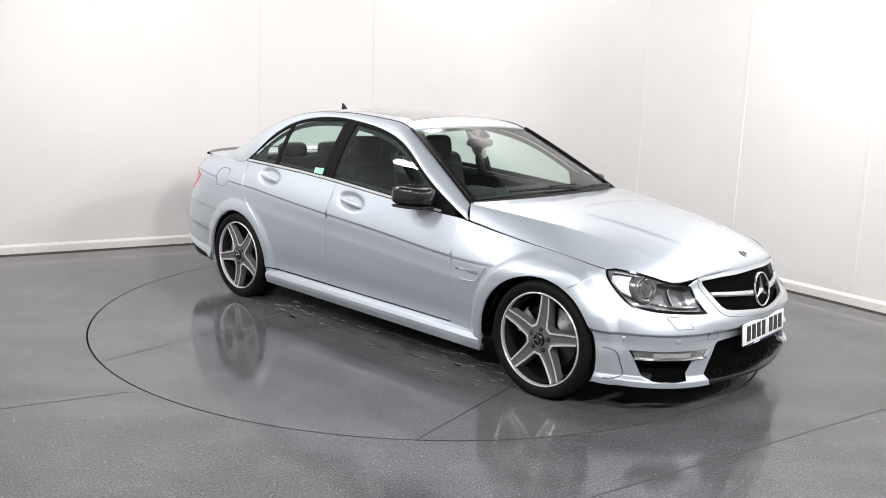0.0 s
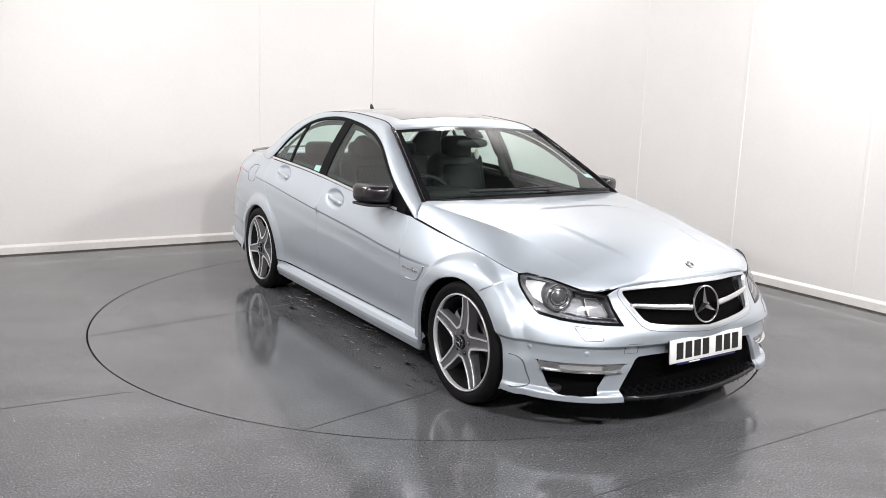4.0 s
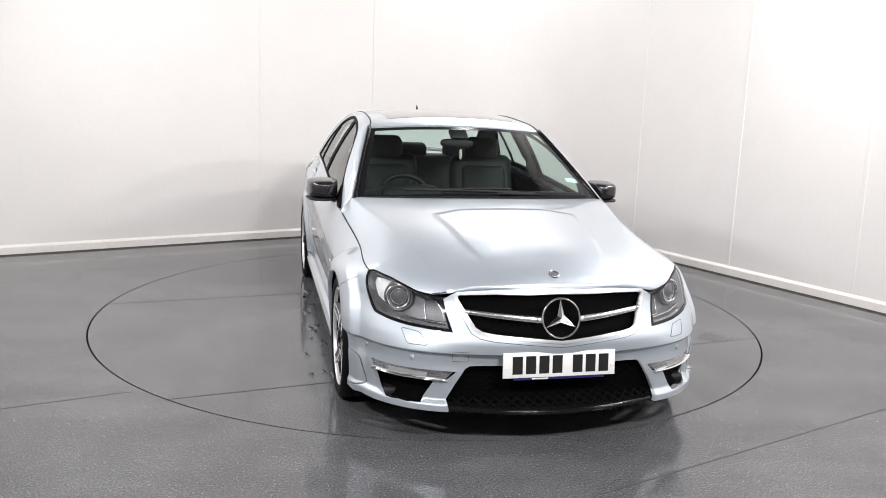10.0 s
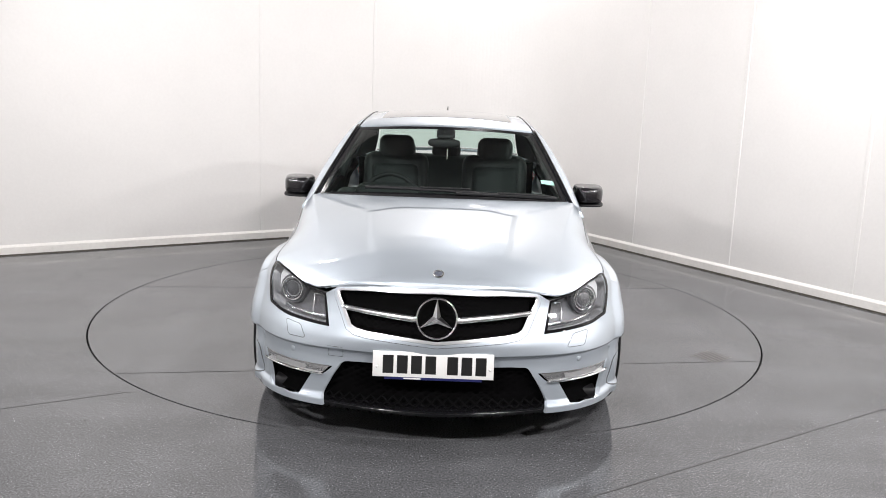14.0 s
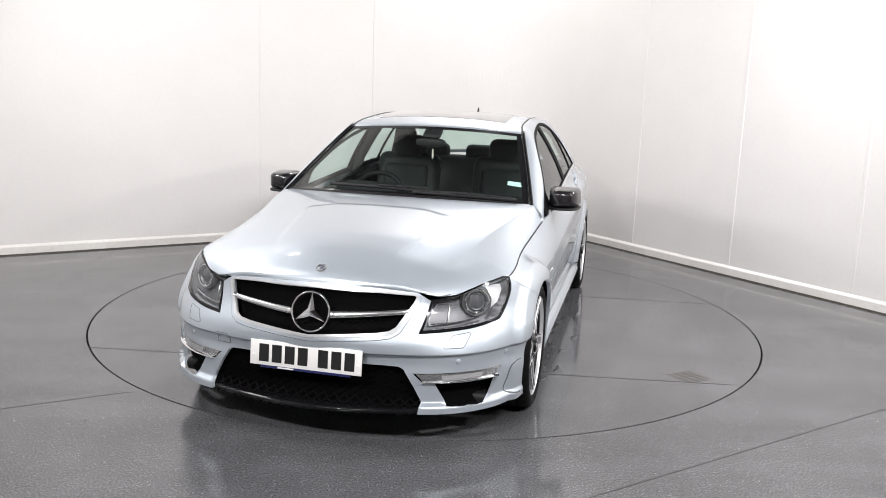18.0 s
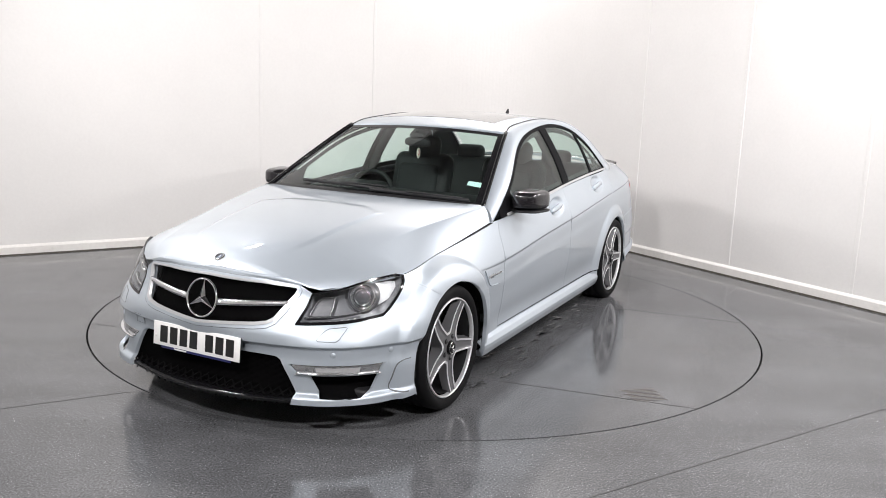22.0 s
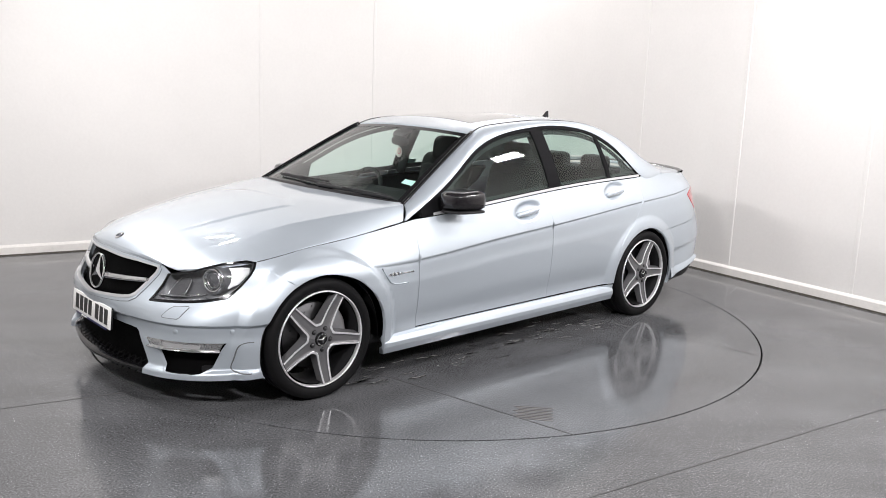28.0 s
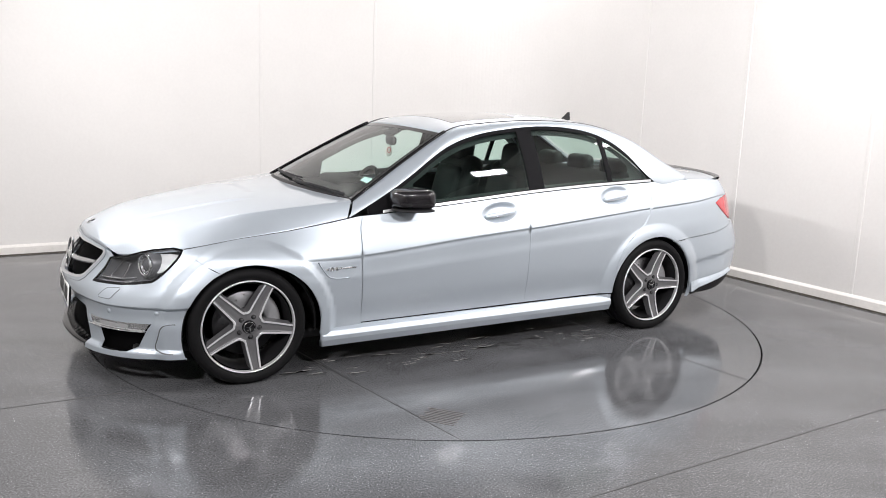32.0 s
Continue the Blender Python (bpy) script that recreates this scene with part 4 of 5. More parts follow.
# front lip of the bonnet, down to the grille
lip_v, lip_f = [], []
lip_y = np.linspace(-.452, .452, 47)
nose = np.array(nose_edge)
for y in lip_y:
    a = abs(y)
    x = float(np.interp(a, nose[:, 1], nose[:, 0])) + .004
    zg = float(np.interp(a, [0, .28, .438, .452], [.702, .696, .682, .672]))
    u, v = by_front([(a, zg)])[0]
    low, top = shell(u, v), hood_surface(x - .012, a)
    mid = shell(u, .598)
    edge = hood_surface(x, a)
    for p in (low, low * .4 + mid * .6, mid * .35 + edge * .65, edge, top):
        q = np.array(p)
        q[1] = abs(q[1]) * (1 if y >= 0 else -1)
        lip_v.append(place(q[0] - .002, q[1], q[2] - .002))
for i in range(len(lip_y) - 1):
    for q in range(4):
        lip_f.append((i * 5 + q, i * 5 + q + 1, i * 5 + q + 6, i * 5 + q + 5))
part("bonnet_lip", mesh_of("bonnet_lip", lip_v, lip_f, PAINT), bonnet)

roof_loop = dense([(Q_TOP + .01, -1), (Q_REAR - .01, -1), (Q_REAR - .01, 1), (Q_TOP + .01, 1)], .06, True)
sun = dense([(Q_TOP + .17, -.80), (Q_TOP + .62, -.80), (Q_TOP + .62, .80), (Q_TOP + .17, .80)], .06, True)
roof = sheet("roof", roof_surface, roof_loop, PAINT, car, holes=[sun], outward=up, grid=.05)
sheet("sunroof_glass", roof_surface, sun, SUNROOF, car, outward=up, grid=.06, gap=.006, label="dark glass sunroof")
sheet("headliner", roof_surface, shrink(roof_loop, .01), LINER, car, outward=up, grid=.06, lift=-.03, gap=0, rim=0)
rails = both("roof_rail", rail_surface, dense([(.0, 0), (rail_d[-1], 0), (rail_d[-1], 1), (.0, 1)], .05, True), PAINT, car, grid=.05, gap=0, rim=.02)
ws_loop = dense([(-.05, -.985), (-.05, .985), (Q_TOP - .012, .985), (Q_TOP - .012, -.985)], .06, True)
ws = sheet("windscreen", windscreen, ws_loop, SCREEN_GLASS, car, outward=up, grid=.06, rim=0, gap=.003)
ws_in = dense([(.03, -.94), (.03, .94), (Q_TOP - .05, .93), (Q_TOP - .05, -.93)], .06, True)
sheet("windscreen_border", windscreen, ws_loop, GLOSS_BLACK, car, holes=[ws_in], outward=up, grid=.03, rim=0, gap=.001, lift=.0012)
rs_loop = dense([(Q_REAR + .012, -.975), (rail_d[-1] - .01, -.975), (rail_d[-1] - .01, .975), (Q_REAR + .012, .975)], .06, True)
sheet("rear_screen", rear_screen, rs_loop, GLASS, car, outward=tail_out, grid=.06, rim=0, gap=.003)
tl = [(-3.275, 0), (-3.26, .30), (-3.21, .56), (-3.19, .64), (-3.20, .710), (-3.40, .688), (-3.58, .632), (-3.64, .40), (-3.66, 0)]
tl = dense(tl, .05)
sheet("boot_lid", trunk_surface, tl + [(x, -y) for x, y in tl[::-1][1:-1]], PAINT, car, outward=up, grid=.05)
# black trim along each side of the windscreen, carried on along the roof
for s in (1, -1):
    pts = [rail_in(q) for q in np.linspace(-.02, Q_TOP + .01, 24)]
    part("screen_trim", tube("screen_trim", [place(p[0] + .004, s * (p[1] + .004), p[2] + .004) for p in pts], .0125, GLOSS_BLACK, 10, .8), car, "black trim strip beside the windscreen")
    pts = [rail_in(q) for q in np.linspace(Q_TOP, Q_REAR + .02, 30)]
    part("roof_moulding", tube("roof_moulding", [place(p[0], s * p[1], p[2] - .001) for p in pts], .0055, BLACK_PLASTIC, 8), car, "thin black roof moulding")

# boot spoiler
sp = [(-3.56, -.655), (-3.63, -.58), (-3.675, -.30), (-3.685, 0), (-3.675, .30), (-3.63, .58), (-3.56, .655)]
spv, spf = [], []
for x, y in curve(sp, .06):
    z = trunk_surface(x, y)[2]
    for dx, dz in ((.055, -.004), (.03, .004), (-.012, .011), (-.020, .008), (-.010, -.008)):
        spv.append(place(x + dx, y, z + dz))
n = len(spv) // 5
for i in range(n - 1):
    for q in range(5):
        w = (q + 1) % 5
        spf.append((i * 5 + q, i * 5 + w, i * 5 + 5 + w, i * 5 + 5 + q))
part("boot_spoiler", mesh_of("boot_spoiler", spv, spf, CARBON), car, "dark carbon boot lip spoiler")

# ------------------------------------------------------------------ side windows
DLO_TOP = [(p[0], p[2]) for p in RAIL_OUT[:10]]
dlo_top = [p for p in curve(DLO_TOP, .03) if p[0] < -.672]
dlo = dlo_top + [(x, z) for x, z in curve(BELT, .04)[::-1] if -2.80 < x < -.69]
glass_all = shrink(dlo, .021)


def cut(loop, x0, x1, lean=0.0, zref=1.15):
    """The part of a window outline between two slightly leaning uprights."""
    loop = np.array(loop)

    def clip(pts, at, keep_less):
        res = []
        for a, b in zip(pts, np.roll(pts, -1, axis=0)):
            fa = (a[0] - at - lean * (a[1] - zref)) * (1 if keep_less else -1)
            fb = (b[0] - at - lean * (b[1] - zref)) * (1 if keep_less else -1)
            if fa <= 0:
                res.append(a)
            if (fa < 0) != (fb < 0):
                res.append(a + (b - a) * fa / (fa - fb))
        return np.array(res)

    return dense([tuple(p) for p in clip(clip(loop, x1, True), x0, False)], .05, True)


pane_f = cut(glass_all, -1.79, -.905, -.0)
pane_r = cut(glass_all, -2.425, -1.905, -.0)
pane_q = cut(glass_all, -2.78, -2.462, -.0)
win = both("window_surround", side_glass, dlo, FRAME_BLACK, car, holes=[pane_f, pane_r, pane_q], grid=.03, gap=.001, rim=.01, lift=.002)
lining_hole = cut(shrink(dlo, .046), -2.64, -1.01)
both("window_lining", side_glass, dlo, LINER, car, holes=[lining_hole], grid=.04, gap=.004, rim=0, lift=-.032)
for nm, loop in (("front_window", pane_f), ("rear_window", pane_r), ("quarter_window", pane_q)):
    both(nm, side_glass, loop, GLASS, car, grid=.06, gap=-.004, rim=0, lift=-.004)
belt_line = [p for p in curve(BELT, .04) if p[0] < -.78]
belt_strip = [(x, z - .001) for x, z in belt_line] + [(x, z + .013) for x, z in belt_line[::-1]]
both("belt_moulding", side_glass, belt_strip, MOULDING, car, grid=.05, gap=0, rim=.006, lift=.010, label="bright metal window moulding")

# ------------------------------------------------------------------ underbody, wheel housings
part("underbody", (box_bm((4.0, 1.5, .06), place(-1.45, 0, .20), bevel=.02), BLACK_PLASTIC), car)
part("engine_bay", (box_bm((.72, .96, .36), place(.02, 0, .42), bevel=.03), BLACK_PLASTIC), car)
for ax in (F_AXLE, R_AXLE):
    for s in (1, -1):
        me = lathe("wheel_housing", [(.372, -.30), (.372, -.02), (.35, .012)], BLACK_PLASTIC, 48, "Y", arc=(math.radians(-6), math.radians(186)))
        o = part("wheel_housing", me, car)
        o.matrix_basis = Matrix.Translation(place(ax, s * .87, ARCH_Z)) @ Matrix.Diagonal((1, s, 1, 1))


# ------------------------------------------------------------------ wheels
def build_wheel(spin, left):
    """One wheel, axle along y, outer face at y = 0."""
    w = new("wheel")
    w.parent = car
    part("tyre", lathe("tyre", [(.240, -.020), (.252, -.008), (.268, .002), (.288, .004), (.302, -.004), (.309, -.018), (.312, -.036), (.3125, -.062), (.306, -.064), (.306, -.070), (.3125, -.072), (.313, -.112),
                                (.306, -.114), (.306, -.121), (.313, -.123), (.3125, -.165), (.306, -.167), (.306, -.173), (.3125, -.175), (.312, -.20), (.302, -.228), (.27, -.236), (.24, -.22)], RUBBER, 96), w)
    rim = part("rim", lathe("rim", [(.236, -.22), (.225, -.19), (.218, -.10), (.224, -.045), (.231, -.020)], RIM_DARK, 96), w, "dark grey painted alloy rim")
    part("rim_lip", lathe("rim_lip", [(.239, -.026), (.2405, -.010), (.242, -.004), (.2455, -.002), (.2495, -.006), (.2505, -.016), (.247, -.022)], RIM_FACE, 96), w)
    hub = part("hub", lathe("hub", [(.030, -.016), (.040, -.0165), (.046, -.020), (.066, -.040), (.068, -.075), (.05, -.09)], RIM_GREY, 60), w)
    t36 = math.tan(math.radians(36))
    along = [.030, .045, .0578, .0608, .064, .067, .0695, .072, .078, .085, .10, .13, .16, .19, .215, .2365]
    for k in range(5):
        a = math.radians(spin + 72 * k)
        ca, sa = math.cos(a), math.sin(a)

        def at(r, q, y):
            return (r * ca - q * sa, y, r * sa + q * ca)

        body, faces, edge, ef, flank, ff = [], [], [], [], [], []
        for r in along:
            wo = min(r * t36, float(np.interp(r, [.067, .0695, .072, .078, .085, .10, .2365], [.0487, .0445, .0412, .0374, .0358, .0345, .0262])))
            wi = min(r * t36, float(np.interp(r, [.0578, .0608, .064, .067, .072, .085, .10, .2365], [.0420, .0360, .0318, .0290, .0268, .0252, .0242, .0168])))
            t = max(0.0, (r - .05) / .186)
            yf = -.014 - .009 * math.sin(math.pi * min(1, t)) + .008 * t
            sink = .0045 * min(1, max(0, (r - .045) / .03))
            for q, y in ((-wi, yf), (-wi * .86, yf - sink), (-wi * .4, yf - sink * 1.15), (0, yf - sink * .8), (wi * .4, yf - sink * 1.15), (wi * .86, yf - sink), (wi, yf)):
                body.append(at(r, q, y))
            for sg in (-1, 1):
                for q, y in ((wi, yf), (wi + (wo - wi) * .12, yf + .0012), (wi + (wo - wi) * .92, yf + .0012), (wo, yf - .0008)):
                    edge.append(at(r, sg * q, y))
                grow = .010 if r > .068 else 0.0
                flank.append(at(r, sg * wo, yf - .0008))
                flank.append(at(r, sg * (wo + grow * .4), yf - .018))
                flank.append(at(r, sg * (wo + grow), -.075 + .03 * t))
        for i in range(len(along) - 1):
            for q in range(6):
                faces.append((i * 7 + q, i * 7 + q + 1, i * 7 + q + 8, i * 7 + q + 7))
            for sg in (0, 4):
                if along[i + 1] > .058:
                    for q in range(3):
                        ef.append((i * 8 + sg + q, i * 8 + sg + q + 1, i * 8 + sg + q + 9, i * 8 + sg + q + 8))
            for sg in (0, 3):
                if along[i] > .066:
                    for q in range(2):
                        ff.append((i * 6 + sg + q, i * 6 + sg + q + 1, i * 6 + sg + q + 7, i * 6 + sg + q + 6))
        part("spoke", mesh_of("spoke", body, faces, RIM_GREY), w)
        part("spoke_edge", mesh_of("spoke_edge", edge, ef, RIM_FACE, smooth=False), w, "bright machined spoke edges")
        part("spoke_flank", mesh_of("spoke_flank", flank, ff, RIM_GREY), w)
        cb, sb = .056 * ca, .056 * sa
        part("bolt_recess", lathe("bolt_recess", [(0, .0006), (.0125, .0004), (.0135, -.002)], RIM_DARK, 20), w).matrix_basis = Matrix.Translation((cb, -.0145, sb))
        part("wheel_bolt", lathe("wheel_bolt", [(0, .006), (.006, .0055), (.0085, .003), (.009, -.006)], DISC, 6), w).matrix_basis = Matrix.Translation((cb, -.013, sb))
    cap = part("centre_cap", lathe("centre_cap", [(.0, .000), (.029, -.001), (.034, -.005), (.036, -.012), (.037, -.024)], GLOSS_BLACK, 40), w)
    part("cap_ring", lathe("cap_ring", [(.0275, -.0005), (.0290, .0014), (.0305, -.0005), (.0290, -.002)], CHROME, 40, closed=True), w)
    for k in range(3):
        a = math.radians(spin + 90 + 120 * k)
        star_arm(w, Vector((0, .0012, 0)), Vector((math.cos(a), 0, math.sin(a))), Vector((0, 1, 0)), .027, .006, .002)
    disc = part("brake_disc", lathe("brake_disc", [(.07, -.115), (.075, -.098), (.092, -.097), (.094, -.104), (.168, -.104), (.172, -.108), (.172, -.132), (.09, -.134)], DISC, 72), w)
    for k in range(20):
        a = 2 * math.pi * k / 20
        r = (.112, .132, .152)[k % 3]
        part("drilling", lathe("drilling", [(0, .0006), (.0042, .0006)], GAP_BLACK, 10), w).matrix_basis = Matrix.Translation((r * math.cos(a), -.1038, r * math.sin(a)))
    back = -1 if left else 1
    mid = math.pi / 2 - back * 1.15
    me = lathe("caliper", [(.105, -.135), (.105, -.078), (.118, -.066), (.172, -.062), (.188, -.075), (.192, -.10), (.192, -.135)], CALIPER, 20, arc=(mid - .42, mid + .42))
    part("brake_caliper", me, w, "grey metal brake caliper")
    return w


def star_arm(parent, c, d, nrm, length, wide, tall, mat=None):
    """One arm of a three-pointed star: a faceted spike."""
    side = d.cross(nrm).normalized()
    tip = c + d * length
    root = c - d * wide * .55
    v = [tip, c + side * wide * .5 + d * wide * .29, root, c - side * wide * .5 + d * wide * .29, c + nrm * tall]
    f = [(0, 1, 4), (1, 2, 4), (2, 3, 4), (3, 0, 4), (3, 2, 1, 0)]
    return part("star_arm", mesh_of("star_arm", v, f, mat or CHROME, smooth=False), parent)


for ax, face, s, spin in ((0.0, .912, 1, 45), (0.0, .912, -1, 25), (-2.768, .918, 1, 39), (-2.768, .918, -1, 61)):
    w = build_wheel(spin, s > 0)
    turn = Matrix.Identity(4) if s > 0 else Matrix.Rotation(math.pi, 4, "Z")
    w.matrix_basis = Matrix.Translation(place(ax, s * (face - .012), .3115)) @ turn


# ------------------------------------------------------------------ ribbons and small fittings on the body
def ribbon(name, surf, path, width, mat, parent, lift=.0, thick=.004, label="", mirror=False):
    """A strip of even width laid along a path on a surface."""
    path = np.array(path)
    d = np.gradient(path, axis=0)
    d /= np.linalg.norm(d, axis=1, keepdims=True) + 1e-12
    nn = np.stack([-d[:, 1], d[:, 0]], 1)
    wid = np.asarray(width) * np.ones(len(path))
    rows = []
    e = 1e-3
    for k, off in ((-1, -thick), (-1, 0), (-.5, thick * .35), (.5, thick * .35), (1, 0), (1, -thick)):
        uv = path + nn * (wid * k / 2)[:, None]
        P = surf(uv[:, 0], uv[:, 1])
        N = np.cross(surf(uv[:, 0] + e, uv[:, 1]) - surf(uv[:, 0] - e, uv[:, 1]), surf(uv[:, 0], uv[:, 1] + e) - surf(uv[:, 0], uv[:, 1] - e))
        N /= np.linalg.norm(N, axis=1, keepdims=True) + 1e-12
        N *= np.where((N * out_side(P)).sum(1) < 0, -1, 1)[:, None]
        rows.append(P + N * (lift + off))
    V = np.stack(rows, 1).reshape(-1, 3)
    if mirror:
        V = V * MIRROR
    V = V + OFF
    n = len(rows)
    F = []
    for i in range(len(path) - 1):
        for q in range(n - 1):
            f = (i * n + q, i * n + q + 1, (i + 1) * n + q + 1, (i + 1) * n + q)
            F.append(f)
    F.append(tuple(range(n)))
    F.append(tuple(range((len(path) - 1) * n, len(path) * n))[::-1])
    return part(name, mesh_of(name, V, F, mat), parent, label)


def lattice(name, surf, loop, mat, parent, cell, width, lift):
    """A diamond mesh of thin bars cut to an outline."""
    loop = np.array(loop)
    lo, hi = loop.min(0), loop.max(0)
    V, F = [], []
    span = (hi - lo).sum()
    for sgn in (1, -1):
        c = lo[1] - span if sgn > 0 else lo[1]
        while c < hi[1] + span:
            xs = np.arange(lo[0], hi[0], cell / 2)
            pts = np.stack([xs, c + sgn * (xs - lo[0]) * .62], 1)
            ok = inside(loop, pts)
            for i in range(len(pts) - 1):
                if ok[i] and ok[i + 1]:
                    b = len(V)
                    for p in (pts[i], pts[i + 1]):
                        V.append((p[0], p[1] - width / 2))
                        V.append((p[0], p[1] + width / 2))
                    F.append((b, b + 2, b + 3, b + 1))
            c += cell
    V = np.array(V)
    P = surf(V[:, 0], V[:, 1]) + np.array([lift, 0, 0]) + OFF
    return tagged(part(name, mesh_of(name, P, F, mat, smooth=False), parent), kind="stuff")


# grille
grille_full = grille_uv + [(-u, v) for u, v in grille_uv[::-1][1:-1]]
grille = part("grille", mesh_of("grille", [place(.60, 0, .60) + Vector(p) for p in ((0, -.3, -.05), (0, .3, -.05), (0, .3, .05), (0, -.3, .05))], [(0, 1, 2, 3)], GAP_BLACK), car, "black mesh grille with chrome surround")
sheet("grille_surround", shell, shrink(grille_full, -.012), PAINT, grille, holes=[shrink(grille_full, .004)], outward=out_side, gap=0, lift=.003, rim=.03, grid=.03)
sheet("grille_frame", shell, shrink(grille_full, .003), MOULDING, grille, holes=[shrink(grille_full, .0165)], outward=out_side, gap=0, lift=.007, rim=.014, grid=.03, label="chrome grille frame")
edge_line = [tuple(p) for p in shrink(grille_full, -.0125)]
ribbon("surround_line", shell, edge_line + [edge_line[0]], .0028, SHUT_LINE, grille, lift=.0022, thick=.002)
lattice("grille_mesh", shell, shrink(grille_full, .026), MESH_BLACK, grille, .020, .0055, -.022)
for s in (1, -1):
    path = by_front([(y, .587 + .022 * (y - .1) / .3) for y in np.linspace(.085, .415, 12)])
    ribbon("grille_bar", shell, path, np.linspace(.026, .020, 12), SATIN, grille, lift=.004, thick=.012, mirror=s < 0, label="satin silver grille bar")
SC = place(.768, 0, .594)
lean = Matrix.Rotation(math.radians(-12), 4, "Y")
ring_ob = part("star_ring", lathe("star_ring", [(.0815, -.004), (.0815, .004), (.086, .009), (.0905, .004), (.0905, -.006)], CHROME, 72, "X", closed=True), grille, "chrome ring")
ring_ob.matrix_basis = Matrix.Translation(SC) @ lean
for k in range(3):
    a = math.radians(90 + 120 * k)
    arm = star_arm(grille, Vector((0, 0, 0)), Vector((0, math.cos(a), math.sin(a))), Vector((1, 0, 0)), .084, .034, .012)
    arm.matrix_basis = Matrix.Translation(SC) @ lean

# number plate
plate = part("number_plate", (box_bm((.006, .52, .112), bevel=.002), PLATE_WHITE), car, "white front number plate with black characters")
plate.matrix_basis = Matrix.Translation(place(.806, -.008, .398)) @ Matrix.Rotation(math.radians(-5), 4, "Y")
part("plate_holder", (box_bm((.010, .516, .108), (-.009, 0, -.001), bevel=.004), BLACK_PLASTIC), plate)
y = -.219
for k in range(7):
    part("character_bar", (box_bm((.002, .046, .079), (.0035, y + .025, 0), bevel=.0006, segs=1), INK), plate)
    y += .050 + (.044 if k == 3 else .011)
part("dealer_strip", (box_bm((.004, .42, .012), (.000, .0, -.061), bevel=.001), BLUE), plate, "blue strip with a small pale line")
part("caption_bar", (box_bm((.002, .075, .006), (.0025, -.09, -.061)), PLATE_WHITE), plate)
for s in (1, -1):
    part("plate_screw", lathe("plate_screw", [(0, .0055), (.005, .005), (.006, .003)], PLATE_WHITE, 16, "X"), plate).matrix_basis = Matrix.Translation((0, s * .243, -.012))

# lower intake and fog openings
lattice("intake_mesh", shell, intake_loop, MESH_BLACK, bumper, .030, .007, -.030)
blade_v, blade_f = [], []
blade_y = np.linspace(-.492, .492, 41)
for y in blade_y:
    e = (abs(y) / .492) ** 2
    xf, zl = .822 - .088 * e - .012 * (1 - e) * (abs(y) / .492), .162 + .008 * e
    for dx, dz in ((-.060, .038), (-.014, .027), (-.003, .023), (0, .017), (-.004, .006), (-.020, .0), (-.22, .006)):
        blade_v.append(place(xf + dx, y, zl + dz))
for i in range(len(blade_y) - 1):
    for q in range(6):
        blade_f.append((i * 7 + q, i * 7 + q + 1, i * 7 + q + 8, i * 7 + q + 7))
part("splitter", mesh_of("splitter", blade_v, blade_f, SPLITTER), bumper, "gloss black front splitter")
